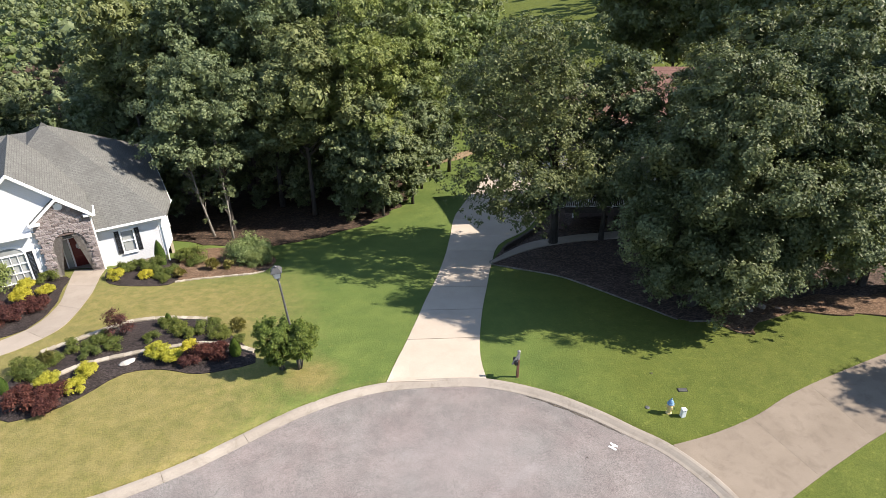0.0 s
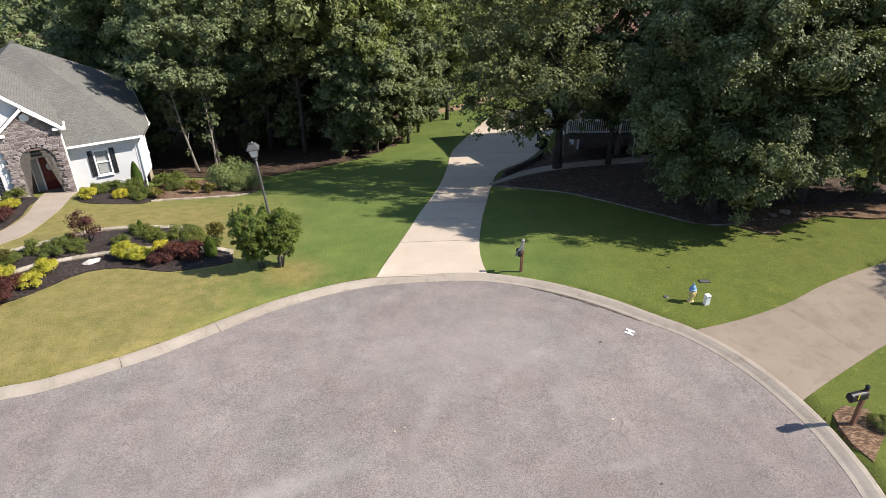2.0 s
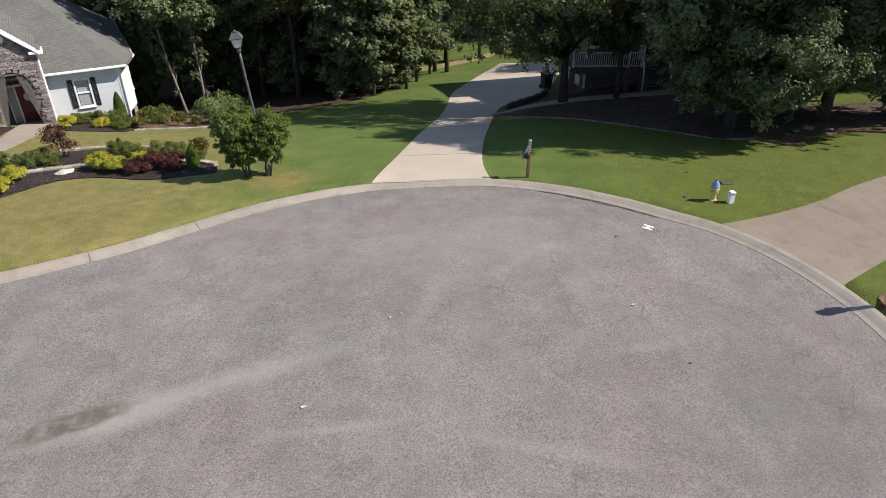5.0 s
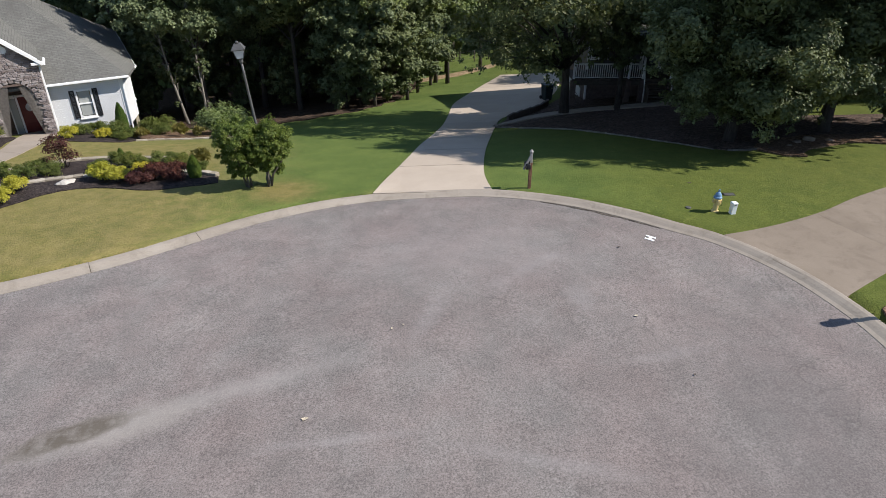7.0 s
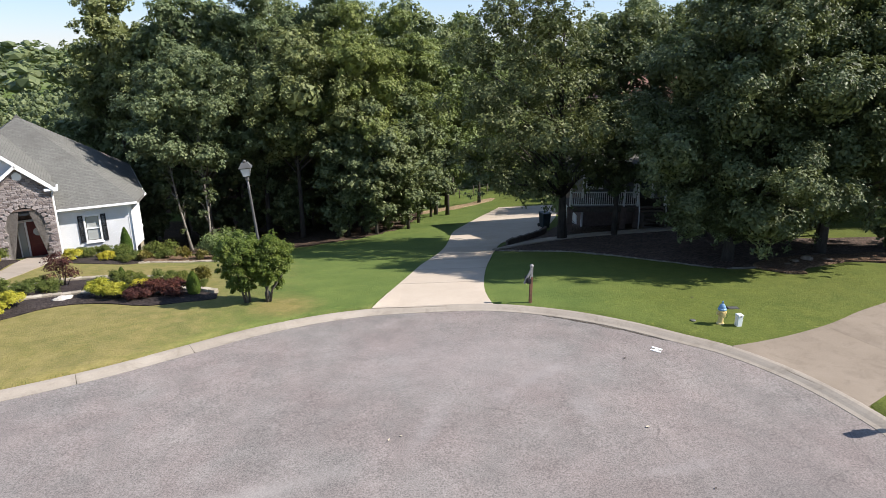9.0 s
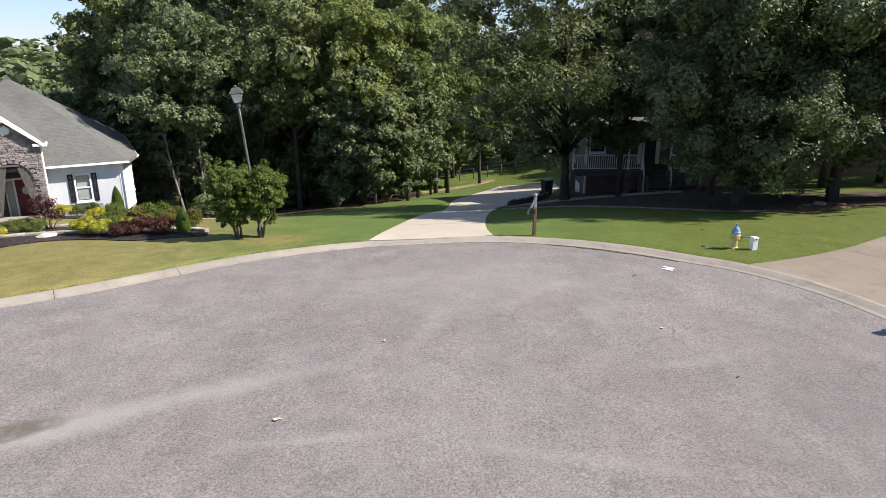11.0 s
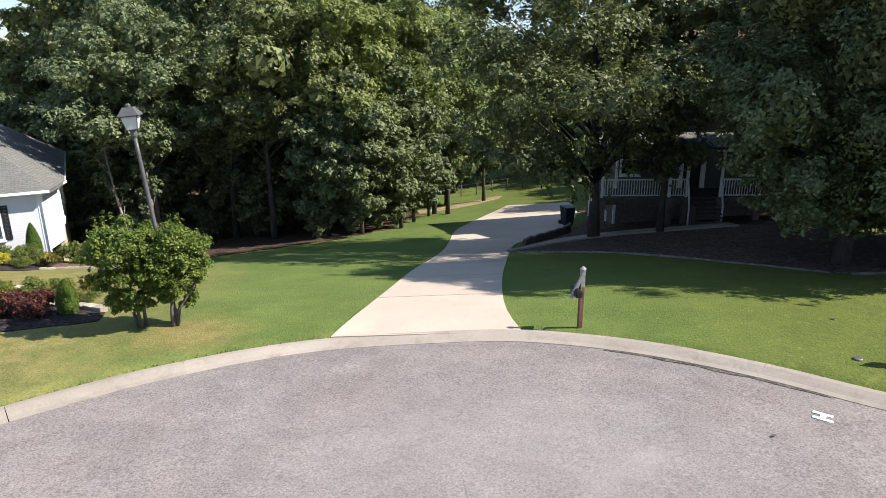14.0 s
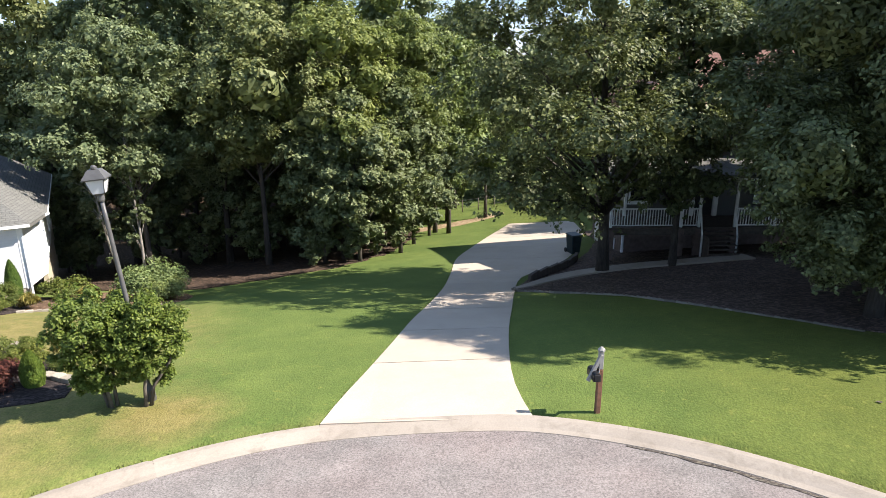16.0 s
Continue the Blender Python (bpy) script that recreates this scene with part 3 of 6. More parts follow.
SILT = litter_material("gutter_silt", (0.055, 0.045, 0.038), (0.085, 0.072, 0.06), (0.15, 0.13, 0.10), 18, 0.02)
gut = inward(KERB_BACK, 0.53)
gut = gut[(gut[:, 0] > 3.3) & (gut[:, 0] < 6.9) & (gut[:, 1] > 14)]
wide = 0.03 + 0.06 * np.sin(np.linspace(0, math.pi, len(gut))) * (1 + 0.6 * np.sin(np.arange(len(gut)) * 1.9))
silt = np.vstack([gut, (gut + np.c_[np.full(len(gut), -0.5), np.full(len(gut), -0.86)] * wide[:, None])[::-1]])
tagged(new("gutter_silt", patch(silt, -0.036, SILT, "gutter_silt", 0.15, 0.03)), "strip of dark silt and broken asphalt along the kerb", "dirt", kind="structure")


def slabs(name, left, right, cuts, mat, label, dz=0.03, f=turf, kind="structure", gap=0.0004):
    """A pavement between two edges, cast in slabs with open joints."""
    d = tagged(new(name), label, "driveway" if "drive" in name else "path", kind=kind)
    L, R = spline(left, 0.25), spline(right, 0.25)

    def along(line, t):
        s = np.r_[0, np.cumsum(np.linalg.norm(np.diff(line, axis=0), axis=1))]
        s /= s[-1]
        return np.c_[np.interp(t, s, line[:, 0]), np.interp(t, s, line[:, 1])]

    for a, b in zip(cuts[:-1], cuts[1:]):
        t = np.linspace(a + gap, b - gap, max(4, int((b - a) * 60)))
        o = np.vstack([along(L, t), along(R, t)[::-1]])
        part("slab", patch(o, dz, mat, "slab", 0.6, 0.12, f), mat, d)
    return d


# pale drive that runs down beside the trees, its flare at the kerb, and the apron behind
DRIVE_L = [(-2.38, 20.78), (-2.15, 22.0), (-1.75, 23.8), (-1.3, 26.2), (-0.95, 28.4), (-0.42, 31.4), (0.08, 35.2), (0.5, 39.5), (0.85, 43.4), (1.8, 47.4), (3.7, 54.8), (5.6, 61.0)]
DRIVE_R = [(1.85, 20.87), (1.68, 22.3), (1.72, 24.1), (2.0, 27.0), (2.42, 30.0), (2.93, 33.6), (3.7, 37.4), (5.6, 39.6), (6.9, 42.2), (8.2, 46.0), (9.6, 52.0), (10.4, 59.0)]
slabs("driveway_1", DRIVE_L, DRIVE_R, [0, 0.085, 0.16, 0.235, 0.31, 0.39, 0.47, 0.55, 0.66, 0.78, 0.89, 1.0], DRIVE, "pale clean concrete driveway flaring at the kerb, sloping down beside trees")
slabs("driveway_2", [(8.42, 16.92), (10.3, 17.55), (12.1, 18.4), (14.0, 19.6), (17.0, 21.1), (21, 22.9), (26, 24.6)], [(10.24, 13.6), (11.2, 14.25), (12.6, 15.15), (14.4, 16.25), (16.5, 17.45), (20.5, 19.4), (26, 21.0)],
      [0, 0.19, 0.38, 0.57, 0.78, 1.0], DRIVE_OLD, "weathered tan concrete driveway leading off the kerb", gap=0.0001)
slabs("walk_1", [(-24.4, 21.4), (-22.0, 23.6), (-20.9, 24.9), (-20.35, 26.2), (-20.5, 28.4), (-21.3, 30.6), (-22.1, 32.6), (-22.5, 33.6)], [(-23.2, 20.0), (-21.0, 22.4), (-19.6, 24.0), (-18.95, 25.6), (-19.0, 27.3), (-19.5, 29.9), (-20.3, 32.4), (-20.7, 33.9)],
      [0, 0.2, 0.4, 0.6, 0.8, 1.0], WALK, "curved tan concrete path to the white house's arched porch")
slabs("walk_2", [(3.0, 34.3), (5.4, 37.0), (8.6, 37.9), (11.0, 38.1), (14.2, 38.6)], [(3.1, 33.9), (5.6, 35.9), (8.2, 36.7), (11.0, 36.9), (14.2, 37.3)], [0, 0.25, 0.5, 0.75, 1.0], WALK, "narrow concrete path from the drive to the timber porch", 0.11)

# woodland floor and planting beds
flat = lambda *p: spline(p, 0.5, True)
FLOOR_L = np.vstack([spline([(-24, 44), (-20.5, 41.6), (-17, 40.2), (-12, 39.6), (-9.3, 40.4), (-6.0, 42.6), (-4.2, 45.2), (-3.2, 49.0), (-2.4, 55), (-1.8, 62)], 0.5), [(-3.5, 74), (-4, 118), (-75, 118), (-75, 48), (-40, 48)]])
tagged(new("woodland_floor", patch(FLOOR_L, 0.05, LITTER, "woodland_floor", 2.2, 0.2, turf, 0.5)), "brown leaf litter under the woods", "ground", kind="structure")
BED_R = np.vstack([spline([(3.05, 33.8), (4.9, 32.5), (6.9, 31.0), (9.3, 28.1), (11.45, 25.6), (12.0, 25.3), (13.9, 25.3)], 0.4), spline([(13.9, 25.2), (15.0, 24.9), (16.3, 26.3), (18.2, 26.2), (21.5, 25.6), (27, 25.2), (32, 26)], 0.5),
                   [(33, 27.5)], spline([(30, 30.5), (23, 31.8), (18.5, 32.6), (16.8, 35.5), (17.0, 41.0)], 0.6), [(24.5, 42.0), (24.6, 52.0), (9.4, 52.0)], spline([(9.4, 47.5), (8.4, 44.0), (7.4, 41.6), (6.3, 39.6), (4.2, 37.2), (3.2, 34.8)], 0.5)])
BED = litter_material("shredded_bark", (0.050, 0.037, 0.030), (0.085, 0.063, 0.052), (0.17, 0.12, 0.095), 10, 0.05)
tagged(new("woodland_bed", patch(BED_R, 0.04, BED, "woodland_bed", 1.5, 0.2, turf, 0.12)), "dark mulch and fallen leaves beneath the trees", "bed", kind="structure")
STRAW_P = flat((13.2, 24.7), (14.5, 24.1), (15.6, 25.2), (16.8, 26.0), (18.6, 25.9), (21, 25.5), (24, 25.4), (24, 27.2), (19, 27.6), (15.5, 27.2), (13.4, 26.2))
tagged(new("straw_bed", patch(STRAW_P, 0.07, STRAW, "straw_bed", 0.7, 0.15, turf, 0.5)), "reddish pine straw at the edge of the lawn", "bed", kind="structure")
ISLAND = flat((-18.5, 20.2), (-17.6, 18.75), (-16.4, 18.75), (-15.4, 19.45), (-14.65, 20.5), (-13.9, 21.65), (-12.7, 21.9), (-11.1, 21.65), (-9.5, 21.75), (-8.4, 22.4), (-8.5, 23.1), (-9.2, 23.8), (-10.4, 25.2), (-11.6, 26.5), (-13.9, 26.75), (-15.8, 26.3), (-17.2, 24.75), (-18.5, 23.3))
tagged(new("island_bed", patch(ISLAND, 0.03, MULCH, "island_bed", 0.5, 0.15, turf, 0.12, 0.06)), "kidney-shaped bed of dark mulch in the dry lawn", "bed", kind="structure")
tagged(new("front_bed", patch(flat((-20.3, 33.9), (-19.6, 31.6), (-18.6, 31.0), (-17.0, 31.0), (-15.9, 31.3), (-15.6, 32.0), (-16.4, 34.0), (-17.2, 36.4), (-18.5, 35.9)), 0.03, MULCH, "front_bed", 0.5, 0.15, turf, 0.1, 0.05)),
       "dark mulch bed under the white house's window", "bed", kind="structure")
tagged(new("side_bed", patch(flat((-15.7, 31.9), (-14.5, 32.4), (-13.0, 32.9), (-11.2, 33.4), (-10.7, 34.6), (-11.0, 36.4), (-12.5, 38.5), (-15.5, 39.5), (-17.3, 38.5), (-17.3, 36.4), (-16.3, 34.0)), 0.025, STRAW, "side_bed", 0.6, 0.15, turf, 0.15, 0.03)),
       "bare reddish earth and straw bed beside the house", "bed", kind="structure")
tagged(new("path_bed", patch(flat((-21.0, 25.1), (-20.5, 26.4), (-20.65, 28.4), (-21.5, 30.6), (-22.3, 32.4), (-25.0, 31.4), (-27.5, 29.5), (-26.0, 26.0), (-23.0, 24.3)), 0.03, MULCH, "path_bed", 0.6, 0.15, turf, 0.08, 0.05)),
       "dark mulch bed between path and white house", "bed", kind="structure")
tagged(new("mailbox_bed", patch(flat((10.75, 13.0), (11.25, 13.35), (11.85, 13.2), (12.0, 12.5), (11.5, 11.95), (10.95, 11.4), (10.72, 12.0)), 0.03, STRAW, "mailbox_bed", 0.3, 0.15, turf, 0.08, 0.04)),
       "small bed of reddish bark round the kerbside mailbox", "bed", kind="structure")


def border(name, line, label, size, mat, f=turf, dz=0.0, category="border"):
    """A row of blocks along a line, each a piece of its own."""
    b = thing(name, Matrix(), label, category)
    bm = boxes(((-0.5, -0.5, -0.9), (0.5, 0.5, 0.5)), bevel=0.05)
    me = mesh_bm("block", bm, mat)
    pts = spline(line, 0.05)
    s = np.r_[0, np.cumsum(np.linalg.norm(np.diff(pts, axis=0), axis=1))]
    rnd = random.Random(len(pts))
    n = int(s[-1] / size[0])
    for i in range(n):
        t = (i + 0.5) * s[-1] / n
        x, y = np.interp(t, s, pts[:, 0]), np.interp(t, s, pts[:, 1])
        x2, y2 = np.interp(t + 0.05, s, pts[:, 0]), np.interp(t + 0.05, s, pts[:, 1])
        a = math.degrees(math.atan2(y2 - y, x2 - x)) + rnd.uniform(-4, 4)
        m = pose(x, y, float(f(x, y)) + dz + rnd.uniform(-0.01, 0.012), rnd.uniform(-2, 2), rnd.uniform(-2, 2), a) @ Matrix.Diagonal((s[-1] / n * 0.985, size[1], size[2], 1))
        part("block", me, mat, b, at=m)
    return b


border("block_edging", [(-18.45, 23.35), (-17.2, 24.75), (-15.75, 26.3), (-13.9, 26.75), (-11.7, 26.55)], "low curved row of pale concrete blocks behind the island bed", (0.32, 0.24, 0.16), BLOCK, dz=0.05)
border("block_edging", [(-17.75, 20.1), (-16.7, 21.35), (-15.9, 22.2), (-14.5, 22.95), (-12.9, 23.55), (-11.2, 23.95), (-9.6, 23.6), (-8.6, 23.2)], "low curved row of pale concrete blocks through the island bed", (0.32, 0.24, 0.18), BLOCK, dz=0.08)
border("stone_edging", [(-15.65, 31.75), (-14.5, 32.35), (-13.0, 32.85), (-11.6, 33.25), (-10.9, 33.7)], "row of small pale stones along the side bed", (0.26, 0.12, 0.10), BLOCK, dz=0.03)
border("paver_edging", [(3.1, 34.6), (3.0, 33.8), (4.9, 32.45), (6.9, 30.95), (9.3, 28.05), (11.4, 25.5)], "thin pale paver edging between lawn and dark mulch", (0.21, 0.055, 0.09), EDGE, dz=0.015)
border("paver_edging", [(11.9, 25.32), (12.8, 25.3), (13.8, 25.4)], "short pale edging under the oak", (0.21, 0.055, 0.09), EDGE, dz=0.015)


# ---------------------------------------------------------------- plants
def leaf_arrays(centres, radii, count, length, width, rng, squash=0.8, up=0.45, shell=0.55, hearts=None):
    """Folded leaves round many sprays: vertices (n,4,3). hearts: the middle of the bough that each spray grows on."""
    c, r = np.asarray(centres, float), np.asarray(radii, float)
    w = r ** 2 / (r ** 2).sum()
    which = rng.choice(len(c), count, p=w)
    d = rng.normal(size=(count, 3))
    d /= np.linalg.norm(d, axis=1)[:, None]
    k = rng.uniform(shell, 1.05, count)[:, None]
    if hearts is None:
        d[:, 2] = np.where(d[:, 2] < -0.35, -d[:, 2], d[:, 2])
        out = d
    p = c[which] + d * k * r[which][:, None] * np.array([1, 1, squash])
    if hearts is not None:
        out = p - np.asarray(hearts)[which]
        out /= np.linalg.norm(out, axis=1)[:, None] + 1e-9
    n = out * 0.75 + np.array([0, 0, up]) + rng.normal(size=(count, 3)) * 0.36
    n /= np.linalg.norm(n, axis=1)[:, None]
    t = np.cross(n, rng.normal(size=(count, 3)))
    t /= np.linalg.norm(t, axis=1)[:, None] + 1e-9
    b = np.cross(n, t)
    s = rng.uniform(0.6, 1.3, count)[:, None]
    L, W = length * s / 2, width * s / 2
    h = 0.18 * L
    return np.stack([p - t * L - n * h, p + b * W + n * h * 0.6, p + t * L - n * h, p - b * W + n * h * 0.6], 1)


def leaves_mesh(name, quads, mat, masses=None):
    """Leaves as folded quads, with leafy masses (vertices, triangles) inside them."""
    n = len(quads)
    co = quads.reshape(-1, 3)
    i = np.arange(n)[:, None] * 4
    tri = np.concatenate([i + np.array([[0, 1, 2]]), i + np.array([[0, 2, 3]])], 1).reshape(-1, 3)
    if masses is not None:
        tri = np.vstack([tri, masses[1] + len(co)])
        co = np.vstack([co, masses[0]])
    me = bpy.data.meshes.new(name)
    me.vertices.add(len(co))
    me.vertices.foreach_set("co", co.reshape(-1).astype(np.float32))
    me.loops.add(tri.size)
    me.loops.foreach_set("vertex_index", tri.reshape(-1).astype(np.int32))
    me.polygons.add(len(tri))
    me.polygons.foreach_set("loop_start", (np.arange(len(tri)) * 3).astype(np.int32))
    me.polygons.foreach_set("loop_total", np.full(len(tri), 3, np.int32))
    me.materials.append(mat)
    me.update(calc_edges=True)
    me.validate()
    return me


def crown_clumps(rng, height, base, rx, lobes, ragged=0.2, sprays=26, taper=0.25, spacing=0.66, lobe=(0.20, 0.42), full=2.2):
    """Sprays of leaves on the big uneven lobes of a crown: centres, radii, and the heart of each spray's lobe."""
    cs, rs, hs, main, size = [], [], [], [], []
    mid, rz = (height + base) / 2, (height - base) / 2
    tries = 0
    while len(main) < lobes and tries < 4000:
        tries += 1
        u = rng.uniform(-1, 1)
        az = rng.uniform(0, 6.283)
        wide = math.sqrt(max(0.0, 1 - (abs(u) ** full))) * (1.0 - taper * (max(0, u) if taper < 0.3 else (u + 0.6) / 1.2))
        k = rng.uniform(0.35, 0.78)
        r = rng.uniform(*lobe) * rx * (1 - 0.25 * abs(u))
        lump = 1 + ragged * rng.uniform(-1, 1)
        p = np.array([math.cos(az) * rx * wide * k * lump, math.sin(az) * rx * wide * k * lump, mid + u * (rz - r * 0.7)])
        if any(np.linalg.norm((p - q) * np.array([1, 1, 1.25])) < spacing * (r + t) for q, t in zip(main, size)):
            continue
        main.append(p)
        size.append(r)
    for p, r in zip(main, size):
        for j in range(sprays):
            e = rng.normal(size=3)
            e /= np.linalg.norm(e)
            if e[2] < -0.15 and rng.random() < 0.8:
                e[2] *= -0.8
            e = e * rng.uniform(0.66, 1.12)
            cs.append(p + e * r * np.array([1.2, 1.2, 0.88]))
            rs.append(r * rng.uniform(0.13, 0.33))
            hs.append(p - np.array([0, 0, 0.35 * r]))
    return np.array(cs), np.array(rs), np.array(hs), np.array(main), np.array(size)


def core_arrays(main, size, rng, share=0.72):
    """Dim leafy masses inside the lobes of a crown seen from afar."""
    bm = bmesh.new()
    for p, r in list(zip(main, size))[::2]:
        out = bmesh.ops.create_icosphere(bm, subdivisions=1, radius=r * share * 1.15)
        for v in out["verts"]:
            v.co = v.co * (1 + rng.uniform(-0.25, 0.2)) + Vector(p)
    return bm


def leafy_masses(main, size, rng, share, fine):
    """Dense tufts of foliage in the hearts of a crown's lobes, which keep the sun out: loose leaf-shaped facets on rough balls."""
    bm = bmesh.new()
    bmesh.ops.create_icosphere(bm, subdivisions=fine, radius=1.0)
    ball = np.array([[v.co[:] for v in f.verts] for f in bm.faces])
    bm.free()
    mid, edge = ball.mean(1, keepdims=True), np.linalg.norm(ball[0, 0] - ball[0, 1])
    out = []
    for p, r in zip(main, size):
        k = rng.uniform(0.70, 1.22, (len(ball), 1, 1))
        tilt = rng.normal(size=ball.shape) * edge * 0.34
        out.append(p + (mid * k + (ball - mid) * 1.1 + tilt) * r * share)
    v = np.concatenate(out).reshape(-1, 3)
    return v, np.arange(len(v)).reshape(-1, 3)


def tree_meshes(seed, height, base, rx, lobes, leaves, length, width, leaf_mat, bark, trunk_r, lean=0.4, ragged=0.22, sprays=36, off=(0.0, 0.0), fill=2600, taper=0.25, inner_leaf=0.40, core=0.0, spacing=0.66, lobe=(0.20, 0.42), full=2.2, fine=3):
    """Trunk with limbs, and crown, of one kind of tree, standing at the origin."""
    rng = np.random.default_rng(seed)
    cs, rs, hs, main, size = crown_clumps(rng, height, base, rx, lobes, ragged, sprays, taper, spacing, lobe, full)
    for a in (cs, hs, main):
        a[:, :2] += np.array(off)
    top = np.array([rng.uniform(-lean, lean), rng.uniform(-lean, lean), height * 0.82])
    run = [np.array([0, 0, -0.5])]
    for i in range(1, 8):
        t = i / 7
        run.append(top * t + np.array([math.sin(t * 5 + seed) * 0.12, math.cos(t * 4 + seed) * 0.12, 0]) * t)
    rad = [trunk_r * (1.35 if i == 0 else 1.0 - 0.85 * i / 7) for i in range(8)]
    runs = [(run, rad)]
    for c in main:
        z0 = max(base * 0.8, height * 0.17, c[2] - 0.7 * np.hypot(c[0], c[1]) - 0.5)
        z0 = min(z0, height * 0.75)
        t = z0 / top[2]
        a = top * t
        mid = a * 0.45 + c * 0.55 + np.array([0, 0, 0.25])
        r0 = trunk_r * (1 - 0.85 * t) * 0.45
        runs.append(([a, mid, c], [r0, r0 * 0.55, r0 * 0.15]))
    trunk = tubes_mesh("trunk", runs, bark, 7)
    q = leaf_arrays(cs, rs, leaves, length, width, rng, 0.85, 0.30, 0.1, hs)
    # coarse inner leafage that keeps the heart of the crown dark
    inner = leaf_arrays(main, size * 0.82, fill, inner_leaf, inner_leaf * 0.65, rng, 0.75, 0.2, 0.0)
    q = np.concatenate([q, inner])
    masses = None
    if core:
        k = 5
        axis_c = np.array([[off[0], off[1], base + (height - base) * (i + 1) / (k + 1.6)] for i in range(k)])
        masses = leafy_masses(np.vstack([main, axis_c]), np.r_[size, np.full(k, rx * 0.36)], rng, core, fine)
    return trunk, leaves_mesh("crown", q, leaf_mat, masses)


def tree_kind(label, meshes, category="tree", group="trees", leaf_mat=None):
    """The first tree of a kind, kept as the pattern for the rest."""
    return {"label": label, "meshes": meshes, "category": category, "group": group}


def plant(kind, x, y, scale=1.0, turn=0.0, f=turf, name="tree", lean=(0, 0), dz=0.0, wide=1.0):
    z = float(f(x, y)) + dz
    ob = thing(name, pose(x, y, z, lean[0], lean[1], turn) @ Matrix.Diagonal((scale * wide, scale * wide, scale, 1)), kind["label"], kind["category"], kind["group"])
    trunk, crown = kind["meshes"]
    if trunk:
        part("trunk" if name == "tree" else "stem", trunk, None, ob)
    part("crown" if name == "tree" else "foliage", crown, None, ob)
    return ob


OAK_T = tree_kind("broad dark-green oak on the mulch, foliage hanging low", tree_meshes(3, 13.3, 0.7, 5.2, 46, 84000, 0.145, 0.09, OAK, BARK, 0.24, fill=9000, taper=0.31, inner_leaf=0.20, core=0.58, fine=4, spacing=0.72, lobe=(0.22, 0.42), full=2.6))
OAK_2 = tree_kind("broad oak beside its twin, boughs drooping near the ground", tree_meshes(5, 14.0, 1.5, 5.1, 46, 70000, 0.15, 0.095, OAK, BARK, 0.24, fill=7000, taper=0.31, inner_leaf=0.20, core=0.58, fine=4, spacing=0.72, lobe=(0.22, 0.42), full=2.6))
DRIVE_T = tree_kind("tall leafy oak with slim dark trunk overhanging the drive", tree_meshes(8, 15.2, 2.1, 5.6, 50, 46000, 0.16, 0.10, OAK, BARK, 0.26, 0.25, off=(-1.7, -1.4), fill=4000, inner_leaf=0.24, core=0.24, full=3.6, taper=0.2))
SLIM_T = tree_kind("slim dark-trunked tree in the shade by the porch", tree_meshes(12, 15.6, 2.7, 4.1, 36, 17000, 0.21, 0.125, OAK, BARK, 0.19, 0.3, fill=2000, inner_leaf=0.28, core=0.5, fine=2), group="trees by the porch")
WOOD_A = tree_kind("woodland tree with dense sunlit green crown", tree_meshes(21, 14.2, 5.4, 4.7, 24, 36000, 0.19, 0.115, WOOD_LEAF, BARK, 0.18, fill=1500, inner_leaf=0.26, core=0.58, spacing=0.80, lobe=(0.24, 0.46), sprays=40), group="woodland edge")
WOOD_B = tree_kind("tall woodland tree with deep green crown", tree_meshes(34, 19.8, 3.4, 4.0, 30, 34000, 0.19, 0.115, WOOD_LEAF, BARK, 0.22, fill=1500, inner_leaf=0.26, core=0.58, spacing=0.80, lobe=(0.26, 0.48), sprays=40), group="woodland edge")
WOOD_C = tree_kind("light green woodland tree in full leaf", tree_meshes(55, 17.4, 2.2, 3.9, 28, 30000, 0.19, 0.115, LIGHT_LEAF, BARK, 0.18, fill=1500, inner_leaf=0.26, core=0.58, spacing=0.80, lobe=(0.26, 0.48), sprays=40), group="woodland edge")
BACK_A = tree_kind("tall green tree standing deeper in the woods", tree_meshes(23, 20.0, 4.0, 5.2, 28, 7600, 0.33, 0.21, WOOD_LEAF, BARK, 0.22, fill=500, core=0.6, fine=2, spacing=0.78, lobe=(0.24, 0.44)), group="inner woods")
BACK_C = tree_kind("olive-green tree far back in the woods", tree_meshes(26, 20.0, 3.0, 5.0, 30, 9000, 0.27, 0.16, OAK, BARK, 0.2, fill=500, core=0.6, fine=2, spacing=0.78, lobe=(0.24, 0.44)), group="inner woods")
BACK_B = tree_kind("light green tree standing deeper in the woods", tree_meshes(24, 19.0, 4.0, 4.7, 28, 7400, 0.33, 0.21, LIGHT_LEAF, BARK, 0.2, fill=500, core=0.6, fine=2, spacing=0.78, lobe=(0.24, 0.44)), group="inner woods")
TALL = tree_kind("tall woodland tree, its crown high over the roof", tree_meshes(91, 19.5, 8.6, 4.1, 24, 24000, 0.23, 0.14, WOOD_LEAF, BARK, 0.2, fill=1000, core=0.55, fine=2, spacing=0.78, lobe=(0.24, 0.44)), group="woodland edge")
EDGE_T = tree_kind("smaller woodland tree with foliage hanging low at the lawn's edge", tree_meshes(97, 10.5, 0.8, 3.0, 24, 15000, 0.22, 0.135, WOOD_LEAF, BARK, 0.12, fill=800, core=0.5, fine=2, spacing=0.76, lobe=(0.24, 0.44)), group="woodland edge")
UNDER = tree_kind("young woodland tree leafed close to the ground", tree_meshes(61, 6.5, 0.3, 2.4, 18, 2400, 0.28, 0.17, WOOD_LEAF, BARK, 0.07, sprays=12, fill=200, core=0.55, fine=2), group="woodland undergrowth")
